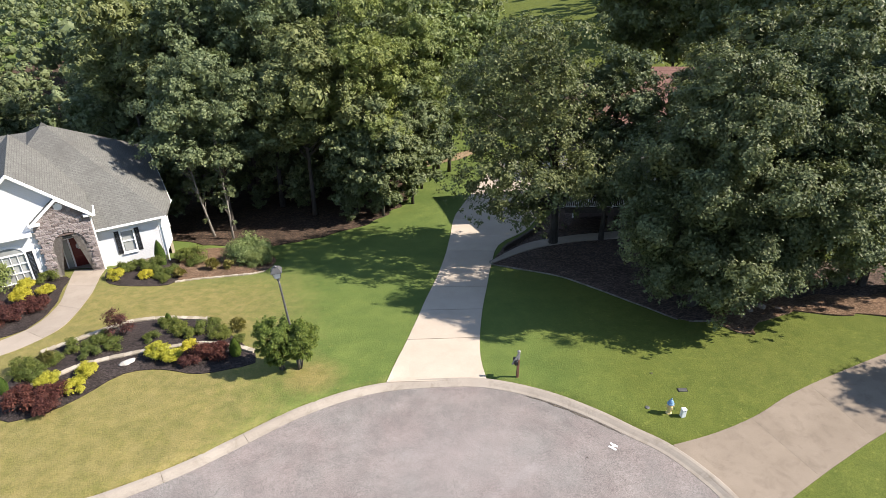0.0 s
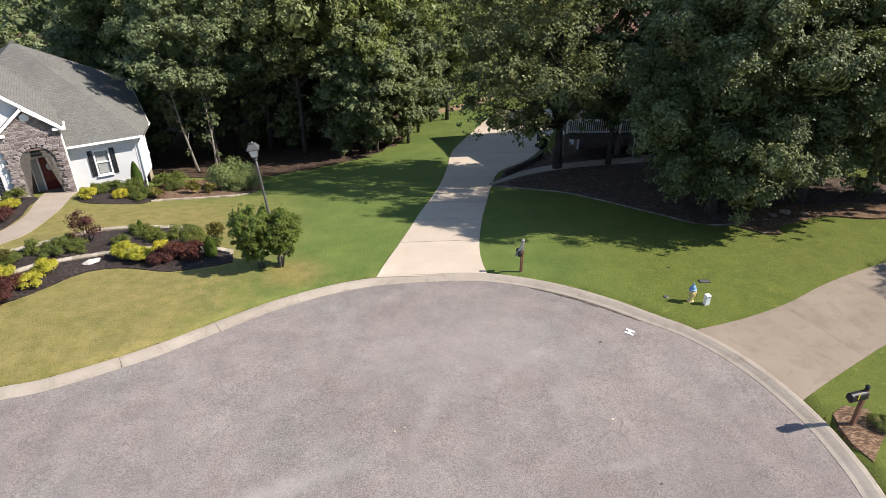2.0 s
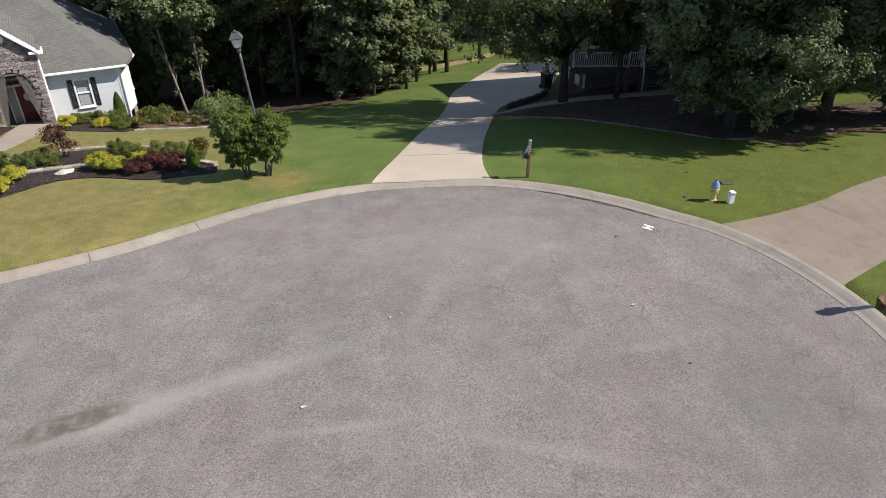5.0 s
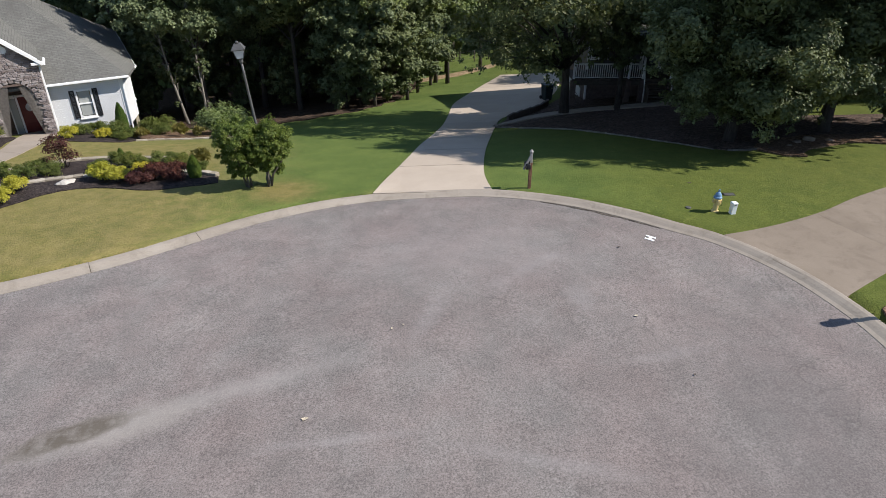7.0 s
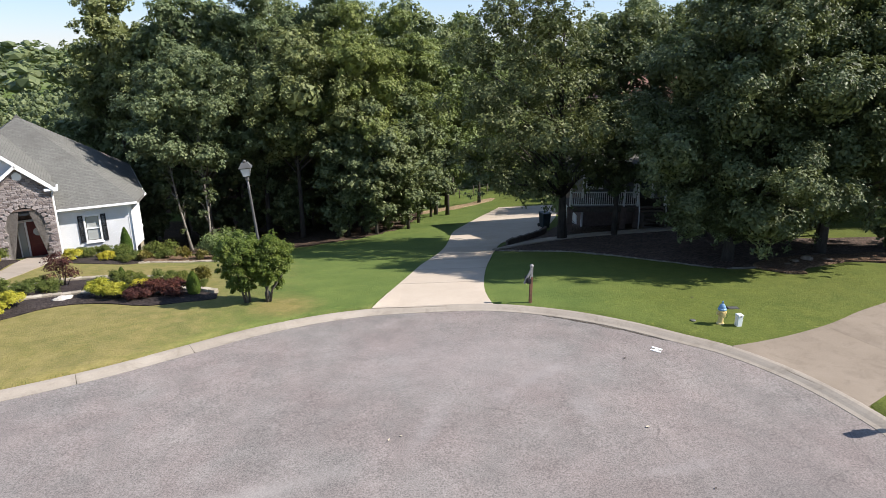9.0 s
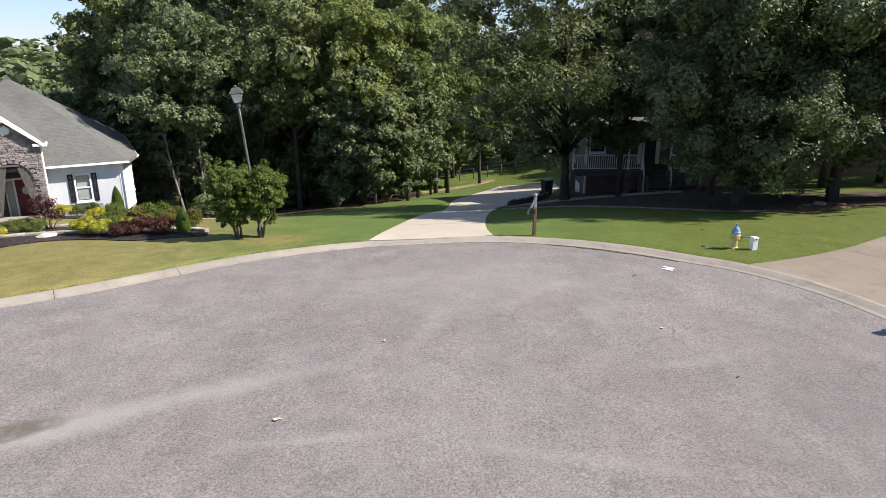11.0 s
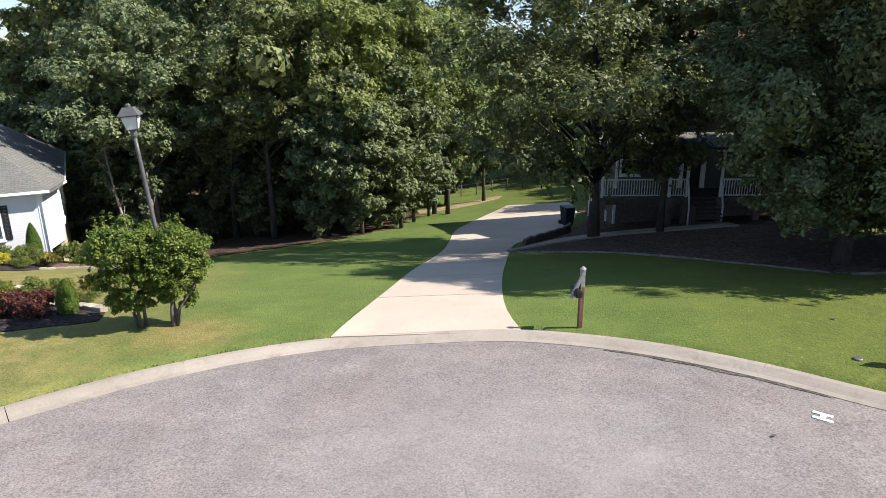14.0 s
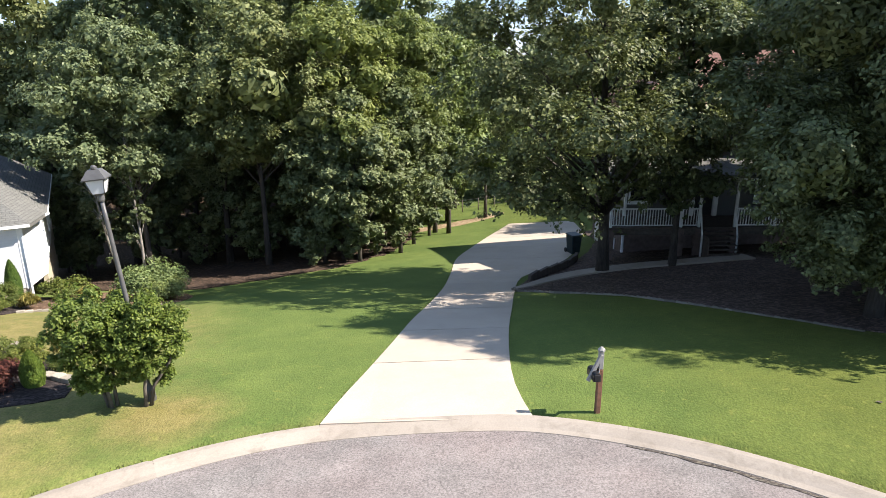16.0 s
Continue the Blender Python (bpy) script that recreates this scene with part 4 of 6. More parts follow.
SAPLING = tree_kind("slender pale-barked tree with tufts along its stem", tree_meshes(72, 10.5, 1.2, 1.1, 22, 4200, 0.19, 0.12, WOOD_LEAF, BARK_PALE, 0.10, 0.3, sprays=8, fill=0), group="woodland edge")

# trees on the mulch right of the drive
plant(DRIVE_T, 7.2, 36.8, 1.0, 0, lean=(0, -2))
plant(SLIM_T, 10.3, 36.9, 0.84, 10)
plant(OAK_T, 12.6, 27.0, 0.98, 70)
plant(OAK_2, 17.4, 28.3, 0.97, 120)
for x, y, s, a in ((20.3, 33.2, 1.0, 160), (22.2, 28.8, 0.95, 310), (14.6, 34.4, 0.84, 200), (17.6, 35.8, 0.95, 80), (21.6, 36.2, 0.95, 250), (25.6, 28.4, 1.0, 20), (26.4, 18.8, 0.62, 130)):
    plant(SLIM_T, x, y, s, a)
for x, y, s, a in ((25.8, 37.6, 0.85, 40), (40, 36, 0.9, 80), (27.5, 57, 0.9, 0), (28, 53, 1.0, 90), (36, 48, 1.0, 300), (44, 43, 1.0, 30), (29.5, 65, 0.9, 100), (33, 60, 1.0, 200), (41, 56, 1.0, 140), (50, 50, 1.0, 10), (30, 72, 1.0, 310), (40, 68, 1.0, 270), (52, 62, 1.0, 190), (33, 82, 1.0, 20), (45, 80, 1.0, 120), (22.5, 80, 0.95, 75), (27.5, 78, 0.95, 230), (26, 88, 1.0, 310)):
    plant(BACK_A, x, y, s, a)

# woods left of the drive
for kind, x, y, s, a in ((WOOD_A, -15.9, 43.3, 0.96, 15), (WOOD_A, -10.2, 46.2, 1.05, 130), (WOOD_C, -5.8, 46.6, 0.95, 250), (WOOD_B, -13.6, 49.4, 1.0, 60), (WOOD_C, -2.9, 51.4, 0.98, 10), (WOOD_B, -8.0, 51.6, 1.05, 170),
                         (BACK_A, -3.4, 57.0, 0.98, 80), (BACK_B, -0.5, 60.0, 0.88, 200), (BACK_A, 0.6, 66.5, 0.92, 40), (BACK_C, -37.0, 52.0, 0.62, 70), (BACK_B, 0.6, 58.5, 0.82, 130), (BACK_B, 4.0, 66.0, 0.78, 30)):
    plant(kind, x, y, s, a)
for kind, x, y, s, a in ((BACK_A, -17.2, 54.0, 1.0, 20), (BACK_B, -11.8, 56.0, 1.0, 270), (BACK_A, -22.8, 56.0, 1.0, 110), (BACK_B, -6.8, 61.6, 1.0, 330), (BACK_A, -15.0, 61.6, 1.1, 220), (BACK_A, -28.4, 58.0, 1.0, 250), (BACK_A, -27.4, 52.0, 0.66, 20),
                         (BACK_C, -38.0, 56.0, 0.60, 130), (BACK_A, -2.6, 71.0, 1.0, 20), (BACK_B, -10.0, 69.0, 1.1, 160), (BACK_A, -20.5, 67.0, 1.1, 350), (BACK_C, -35.5, 63.0, 0.62, 40), (BACK_A, -24.5, 63.0, 1.1, 75), (BACK_C, -42.5, 58.0, 0.60, 260), (BACK_B, 1.4, 74.0, 1.0, 15), (BACK_A, 2.2, 81.0, 1.05, 95), (BACK_B, 3.4, 89.0, 1.1, 200)):
    plant(kind, x, y, s, a)
for x, y, s, a in ((-6.6, 44.8, 0.9, 70), (-4.6, 44.6, 0.95, 150), (-2.5, 47.8, 1.0, 220), (-1.9, 52.6, 1.0, 300), (-0.9, 58.0, 0.95, 40)):
    plant(EDGE_T, x, y, s, a)
plant(TALL, -24.4, 50.6, 1.0, 40)
plant(TALL, -18.9, 49.2, 0.95, 160)
plant(SAPLING, -16.9, 42.0, 0.95, 0, lean=(0, -9))
plant(SAPLING, -15.3, 41.3, 0.9, 130)
rnd = random.Random(5)
for i in range(4):
    x = -1.0 - 24 * rnd.random() ** 1.7
    y = max(42.6, 42.0 + max(0, (x + 7)) * 1.3) + rnd.uniform(3.0, 6.5)
    plant(UNDER, x, y, rnd.uniform(0.35, 0.7), rnd.uniform(0, 360))
for x, y, s, a in ((-5.5, 66.0, 1.2, 0), (-1.5, 71.5, 1.3, 80), (1.8, 75.5, 1.3, 150), (5.0, 78.5, 1.35, 220), (-7.0, 43.6, 0.34, 220), (-5.3, 44.9, 0.36, 320), (-3.9, 46.8, 0.34, 70), (-2.9, 49.6, 0.36, 170), (20.6, 28.4, 0.42, 30), (23.4, 28.0, 0.5, 130), (26.2, 27.6, 0.5, 260), (8.2, 80.0, 1.3, 300), (11.5, 79.0, 1.3, 20), (-9.5, 63.5, 1.2, 100), (-14.5, 57.0, 1.2, 190), (-11.2, 49.0, 0.9, 40), (-7.2, 48.5, 0.8, 210), (-18.4, 48.5, 1.0, 300), (-15.5, 52.0, 1.2, 15), (-10.0, 54.0, 1.2, 140), (-5.2, 54.5, 1.2, 60), (-21.5, 47.0, 1.1, 120), (-24.5, 50.0, 1.2, 240), (-20.0, 57.0, 1.3, 330), (-3.0, 60.5, 1.2, 90)):
    plant(UNDER, x, y, s, a)


def far_woods():
    """Woods past the clearings, too far to tell tree from tree."""
    rng = np.random.default_rng(9)
    kinds, cores = [], []
    for k in range(3):
        cs, rs, hs, main, size = crown_clumps(rng, 18.0, 3.0, 5.2, 22, 0.25, 12)
        kinds.append(leaf_arrays(cs, rs * 1.2, 600, 0.76, 0.48, rng, 1.0, 0.25, 0.1, hs))
        bm = core_arrays(main, size, rng)
        bm.verts.ensure_lookup_table()
        cores.append((np.array([v.co[:] for v in bm.verts]), np.array([[v.index for v in f.verts] for f in bm.faces])))
        bm.free()
    out, cv, cf, n = [], [], [], 0
    spots = [(x, y, 6.8) for x in np.arange(-120, 90, 6.8) for y in np.arange(56, 196, 6.8)] + [(x, y, 24.0) for x in np.arange(-420, 300, 22) for y in np.arange(165, 420, 34) if x < -55 or x > 75]
    for gx, gy, step in spots:
        x, y = gx + rng.uniform(-0.4, 0.4) * step, gy + rng.uniform(-0.4, 0.4) * step
        if -45 < x < 0 and y < 71 or x < -45 and y < 62:
            continue
        if 0 <= x < 34 and y < 84 or x >= 34 and y < 58:
            continue
        if y < 84 and x > -3 or y < 96 and x > 8 or abs(x - 0.135 * y) < 10 and y < 175:
            continue
        k = rng.integers(3)
        q = kinds[k]
        q = q[rng.random(len(q)) < (0.25 if step > 10 else 0.25 if y > 130 else 0.6 if y > 100 else 1.0)]
        a, s = rng.uniform(0, 6.3), rng.uniform(0.8, 1.0) * (0.62 if x < -38 - (y - 60) * 0.35 else 1.12 if y < 105 else 1.0)
        if step > 10:
            s = rng.uniform(0.9, 1.2)
            q = q.mean(1, keepdims=True) + (q - q.mean(1, keepdims=True)) * 1.5
        R = np.array([[math.cos(a), -math.sin(a), 0], [math.sin(a), math.cos(a), 0], [0, 0, 1]])
        at = np.array([x, y, float(lie(x, y)) - 0.3])
        wide = np.array([1.9, 1.4, 1.0]) if step > 10 else 1.0
        out.append(q @ R.T * s * wide + at)
        v, f = cores[k]
        cv.append(v @ R.T * s * wide + at)
        cf.append(f + n)
        n += len(v)
    ob = new("far_woods", leaves_mesh("far_woods", np.concatenate(out), WOOD_LEAF))
    tagged(ob, "distant mixed woods in full summer leaf", "woods", kind="stuff")
    inner = part("inner_foliage", mesh_from("inner_foliage", np.concatenate(cv), np.concatenate(cf), WOOD_LEAF), None, ob)
    tagged(inner, "shaded foliage inside the distant crowns", kind="stuff")
    return ob


far_woods()


def shrub_kind(label, seed, r, h, count, length, width, mat, n=14, group="shrubs", up=0.5, cone=False, stems=True):
    rng = np.random.default_rng(seed)
    cs, rs = [], []
    for i in range(n):
        a, k = rng.uniform(0, 6.3), math.sqrt(rng.uniform(0, 1)) * (0.72 if not cone else 0.35)
        z = rng.uniform(0.3, 0.85)
        taper = (1.15 - z) if cone else 1.0 - 0.5 * max(0, z - 0.45)
        cs.append((r * k * taper * math.cos(a), r * k * taper * math.sin(a), h * z * (1 if cone else 1 - 0.25 * k)))
        rs.append(rng.uniform(0.28, 0.42) * r * (1.6 * taper if cone else 1))
    q = leaf_arrays(cs, rs, count, length, width, rng, 0.85, up, 0.4)
    q[:, :, 2] = np.maximum(q[:, :, 2], 0.02)
    runs = []
    for i in range(6):
        c = np.array(cs[i])
        runs.append(([np.array([c[0] * 0.15, c[1] * 0.15, -0.1]), c * 0.55, c], [0.02, 0.014, 0.006]))
    return tree_kind(label, (tubes_mesh("stem", runs, BARK, 5) if stems else None, leaves_mesh("foliage", q, mat)), "shrub", group)


GOLD = shrub_kind("low golden-yellow shrub on dark mulch", 1, 0.62, 0.72, 2600, 0.10, 0.035, GOLD_LEAF, group="golden shrubs")
RED = shrub_kind("low maroon-leaved shrub on dark mulch", 2, 0.85, 0.75, 3000, 0.09, 0.05, RED_LEAF, 18, group="maroon shrubs")
MAPLE = shrub_kind("upright dark-red laceleaf shrub on dark mulch", 4, 0.8, 1.5, 1300, 0.10, 0.05, RED_LEAF, 18, group="maroon shrubs")
GREEN = shrub_kind("rounded mid-green shrub on dark mulch", 5, 0.75, 0.75, 2600, 0.085, 0.05, SHRUB_LEAF, 16, group="green shrubs")
GREEN_L = shrub_kind("loose olive-green shrub in the bed", 6, 1.0, 0.95, 3400, 0.10, 0.05, SHRUB_LEAF, 20, group="green shrubs")


def cone_kind(label, r, h, count):
    """A clipped conifer: short sprays all over a bullet-shaped body."""
    rng = np.random.default_rng(7)
    z = rng.uniform(0.03, 1.0, count) ** 0.9
    az = rng.uniform(0, 6.283, count)
    w = r * np.clip(np.sin(np.pi * (0.22 + 0.78 * z)) ** 0.75, 0, 1) * rng.uniform(0.80, 1.06, count)
    p = np.c_[w * np.cos(az), w * np.sin(az), z * h]
    n = np.c_[np.cos(az), np.sin(az), np.full(count, 0.35)] + rng.normal(size=(count, 3)) * 0.35
    n /= np.linalg.norm(n, axis=1)[:, None]
    t = np.cross(n, rng.normal(size=(count, 3)) * 0.5)
    t[:, 2] = np.abs(t[:, 2]) + 0.5
    t /= np.linalg.norm(t, axis=1)[:, None]
    b = np.cross(n, t)
    L, W = 0.05, 0.016
    q = np.stack([p - t * L, p + b * W, p + t * L + n * 0.015, p - b * W], 1)
    runs = [([(0, 0, -0.1), (0, 0, h * 0.9)], [0.04, 0.01])]
    return tree_kind(label, (tubes_mesh("stem", runs, BARK, 6), leaves_mesh("foliage", q, CONE_LEAF)), "shrub", "conical evergreens")


CONE = cone_kind("clipped upright conifer, dense and pointed", 0.27, 1.0, 5200)
TUFT = shrub_kind("straw-coloured ornamental grass tuft", 8, 0.5, 0.8, 700, 0.45, 0.018, GRASSY, 10, group="grass tufts", up=0.05, stems=False)
BIG_G = shrub_kind("wide leafy green shrub at the wood's edge", 9, 1.7, 1.5, 9000, 0.13, 0.07, LIGHT_LEAF, 34, group="green shrubs")


def shrubs(kind, name, rows, f=turf):
    for i, (x, y, s) in enumerate(rows):
        plant(kind, x, y, s, (i * 77) % 360, f, name, dz=0.05)


shrubs(GOLD, "golden_shrub", [(-16.6, 20.75, 0.95), (-15.3, 21.5, 0.9), (-15.35, 20.4, 0.85), (-12.9, 22.9, 1.02), (-12.05, 22.5, 0.9), (-11.6, 23.35, 0.8), (-19.1, 32.0, 0.95), (-17.5, 32.2, 0.8), (-22.7, 28.8, 1.1), (-21.8, 29.6, 0.9), (-23.4, 30.4, 1.0)])
shrubs(RED, "maroon_shrub", [(-16.9, 19.5, 1.05), (-16.0, 19.9, 0.95), (-15.9, 19.2, 0.8), (-10.9, 22.75, 0.85), (-10.1, 22.9, 0.8), (-11.2, 22.3, 0.65), (-21.9, 26.8, 1.1), (-21.3, 27.8, 1.0), (-23.2, 27.0, 1.1), (-22.4, 26.0, 0.9)])
shrubs(MAPLE, "red_laceleaf_shrub", [(-15.5, 25.0, 1.05)])
shrubs(GREEN, "green_shrub", [(-16.9, 23.6, 0.8), (-16.1, 24.3, 0.78), (-17.4, 22.5, 0.7), (-16.0, 23.0, 0.7), (-15.2, 23.7, 0.7), (-13.6, 25.9, 0.7), (-12.9, 25.4, 0.75), (-12.3, 24.7, 0.7), (-13.8, 24.4, 0.6), (-11.6, 25.2, 0.75), (-17.6, 21.4, 0.8),
                              (-19.2, 33.2, 0.9), (-18.5, 33.5, 1.0), (-17.7, 33.9, 1.0), (-16.7, 32.6, 0.9), (-16.4, 33.3, 0.75), (-16.3, 31.8, 0.6), (-22.9, 31.6, 0.9)])
shrubs(GREEN_L, "loose_shrub", [(-18.2, 21.7, 0.8), (-10.6, 24.6, 0.6), (-11.3, 25.9, 0.45), (-16.3, 36.0, 1.15), (-15.7, 35.2, 0.7), (-9.6, 24.3, 0.35)])
shrubs(CONE, "conical_evergreen", [(-9.35, 22.95, 0.9), (-18.3, 20.35, 0.85), (-13.75, 26.3, 0.55)])
plant(CONE, -17.7, 34.85, 1.75, 20, turf, "conical_evergreen", dz=0.0, wide=0.62)
shrubs(TUFT, "grass_tuft", [(-14.3, 34.2, 1.0), (-15.6, 32.6, 0.8), (-13.4, 34.6, 0.8), (-17.6, 22.4, 0.9), (-10.0, 25.3, 0.9)])
shrubs(BIG_G, "wide_shrub", [(-12.6, 36.3, 1.0), (-11.7, 35.3, 0.6), (-26.2, 31.0, 1.15)])
shrubs(GREEN_L, "loose_shrub", [(11.75, 12.55, 0.38)])


def clipped_bush():
    """The big two-headed bush by the street lamp, on many bare stems."""
    rng = np.random.default_rng(17)
    b = thing("clipped_bush", pose(-6.64, 21.85, float(turf(-6.64, 21.85))), "large glossy green bush on several bare stems in the lawn", "bush")
    cs, rs = [], []
    for cx, cy, z0, z1, rr, n in ((-0.46, -0.05, 0.36, 2.42, 0.98, 150), (0.68, 0.05, 0.40, 2.34, 0.70, 95), (0.14, 0.0, 0.6, 2.1, 0.68, 80)):
        for i in range(n):
            u = rng.uniform(0, 1) ** 0.8
            w = rr * min(1.0, 0.33 + 1.1 * u) * math.sqrt(1 - max(0.0, (u - 0.6) / 0.44) ** 2)
            a, k = rng.uniform(0, 6.283), math.sqrt(rng.uniform(0.15, 1.0))
            cs.append((cx + w * k * math.cos(a), cy + w * k * math.sin(a), z0 + (z1 - z0) * u + rng.normal() * 0.06))
            rs.append(rng.uniform(0.13, 0.25) * (0.6 + 0.4 * u))
    q = leaf_arrays(cs, rs, 60000, 0.075, 0.042, rng, 1.0, 0.5, 0.35)
    # upright shoots that stand out of the top
    tips = []
    for i in range(90):
        c = cs[rng.integers(len(cs))]
        for j in range(7):
            tips.append((c[0] + rng.normal() * 0.015, c[1] + rng.normal() * 0.015, c[2] + 0.2 + j * 0.045))
    q2 = leaf_arrays(tips, [0.05] * len(tips), 1600, 0.09, 0.04, rng, 1.0, 0.3, 0.2)
    part("foliage", leaves_mesh("foliage", np.concatenate([q, q2]), BUSH_LEAF), None, b)
    for x, y, tx, ty in ((-0.42, 0.0, -1.0, 0.1), (-0.30, 0.08, -0.35, 0.3), (-0.34, -0.06, -0.6, -0.3), (0.42, 0.05, 1.05, 0.2), (0.36, -0.02, 0.5, 0.1)):
        me = tubes_mesh("stem", [([(x, y, -0.1), (x * 0.8 + tx * 0.2, y, 0.45), (tx * 0.8 + x * 0.2, ty * 0.7, 1.0), (tx, ty, 1.7)], [0.05, 0.036, 0.028, 0.012])], BARK_STEM, 7)
        part("stem", me, None, b)


clipped_bush()


def grass_fringe():
    """Longer blades where mown turf meets kerb, drives and beds."""
    rng = np.random.default_rng(4)
    lines = [(KERB_BACK[(KERB_BACK[:, 1] > 8) & (KERB_BACK[:, 0] > -18)], -0.03, 7), (spline(DRIVE_L[:9], 0.2), -0.04, 8), (spline(DRIVE_R[:6], 0.2), 0.04, 8), (ISLAND, 0.0, 6)]
    out = []
    for line, side, dens in lines:
        seg = np.diff(line, axis=0)
        ln = np.linalg.norm(seg, axis=1)
        n = int(ln.sum() * dens * 2.5)
        i = rng.choice(len(seg), n, p=ln / ln.sum())
        tan = seg[i] / ln[i][:, None]
        nrm = np.c_[tan[:, 1], -tan[:, 0]]
        xy = line[:-1][i] + seg[i] * rng.random(n)[:, None] + nrm * (side * 1.0 + rng.normal(size=(n, 1)) * 0.03)
        xy = xy[far_from(MOUTHS, xy[:, 0], xy[:, 1]) > 2.0]
        n = len(xy)
        z = turf(xy[:, 0], xy[:, 1])
        p = np.c_[xy, z]
        az = rng.uniform(0, 6.283, n)
        t = np.c_[np.cos(az) * 0.7, np.sin(az) * 0.7, np.ones(n)]
        b = np.c_[-np.sin(az), np.cos(az), np.zeros(n)] * 0.011
        h = rng.uniform(0.015, 0.04, n)[:, None]
        out.append(np.stack([p - b - [0, 0, 0.02], p + b - [0, 0, 0.02], p + t * h * 0.7 + b * 0.5, p + t * h], 1))
    ob = new("grass_fringe", leaves_mesh("grass_fringe", np.concatenate(out), GRASS_BLADE))
    tagged(ob, "uneven grass blades along kerb, drive and bed edges", "grass", kind="stuff")


grass_fringe()


# ---------------------------------------------------------------- white house
HA = 29.0
HM = pose(-17.75, 35.95, -2.5, 0, 0, HA)      # front right corner of the walls, at floor level; x along the front, y to the back


def gable_roof_mesh(name, quads, mat, thick=0.14):
    """Roof planes as slabs; each plane is a list of corners, its first edge the eave."""
    bm = bmesh.new()
    uv = bm.loops.layers.uv.new("uv")
    for q in quads:
        q = [Vector(p) for p in q]
        n = (q[1] - q[0]).cross(q[2] - q[0]).normalized()
        if n.z < 0:
            n = -n
        e = (q[1] - q[0]).normalized()
        s = n.cross(e)
        top = [bm.verts.new(p) for p in q]
        low = [bm.verts.new(p - Vector((0, 0, thick))) for p in q]
        fs = [bm.faces.new(top), bm.faces.new(low[::-1])]
        for i in range(len(q)):
            j = (i + 1) % len(q)
            fs.append(bm.faces.new((top[i], low[i], low[j], top[j])))
        for f in fs:
            for l in f.loops:
                d = l.vert.co - q[0]
                l[uv].uv = (d.dot(e), abs(d.dot(s)))
    return mesh_bm(name, bm, mat)


def window_unit(parent, m, w, h, shutters=0.0, rows=2, cols=1, glass=GLASS, name="window", arch=False, grid=False):
    """A sash window in its wall, facing local -y: frame, sill, panes, rails and shutters."""
    win = part(name, boxes(((-w / 2 - 0.09, -0.05, -0.09), (-w / 2, 0.10, h + 0.09)), ((w / 2, -0.05, -0.09), (w / 2 + 0.09, 0.10, h + 0.09)), ((-w / 2, -0.05, h), (w / 2, 0.10, h + 0.09)), ((-w / 2, -0.07, -0.09), (w / 2, 0.10, 0.0))), TRIM, parent, "white-framed sash window", at=m)
    part("sill", boxes(((-w / 2 - 0.13, -0.11, -0.15), (w / 2 + 0.13, 0.0, -0.092)), bevel=0.01), TRIM, win)
    for i in range(cols):
        for j in range(rows):
            x0, x1 = -w / 2 + w * i / cols, -w / 2 + w * (i + 1) / cols
            z0, z1 = h * j / rows, h * (j + 1) / rows
            part("pane", boxes(((x0 + 0.03, 0.03 + 0.02 * (j % 2), z0 + 0.03), (x1 - 0.03, 0.045 + 0.02 * (j % 2), z1 - 0.03))), glass, win)
    for j in range(1, rows):
        part("meeting_rail", boxes(((-w / 2, -0.02, h * j / rows - 0.028), (w / 2, 0.06, h * j / rows + 0.028))), TRIM, win)
    for i in range(1, cols):
        part("glazing_bar", boxes(((-w / 2 + w * i / cols - 0.018, -0.015, 0), (-w / 2 + w * i / cols + 0.018, 0.06, h))), TRIM, win)
    if shutters:
        for side in (-1, 1):
            x = side * (w / 2 + 0.09 + shutters / 2 + 0.02)
            bm = boxes(((x - shutters / 2, -0.05, -0.08), (x - shutters / 2 + 0.06, 0.0, h + 0.08)), ((x + shutters / 2 - 0.06, -0.05, -0.08), (x + shutters / 2, 0.0, h + 0.08)),
                       ((x - shutters / 2, -0.048, -0.078), (x + shutters / 2, 0.0, 0.0)), ((x - shutters / 2, -0.048, h), (x + shutters / 2, 0.0, h + 0.078)))
            n = 22
            for k in range(n):
                z = h * (k + 0.5) / n
                box(bm, (x - shutters / 2 + 0.05, -0.035, z - 0.03), (x + shutters / 2 - 0.05, -0.005, z + 0.012))
            part("shutter", bm, SHUTTER, win, "black louvred shutter")
    return win


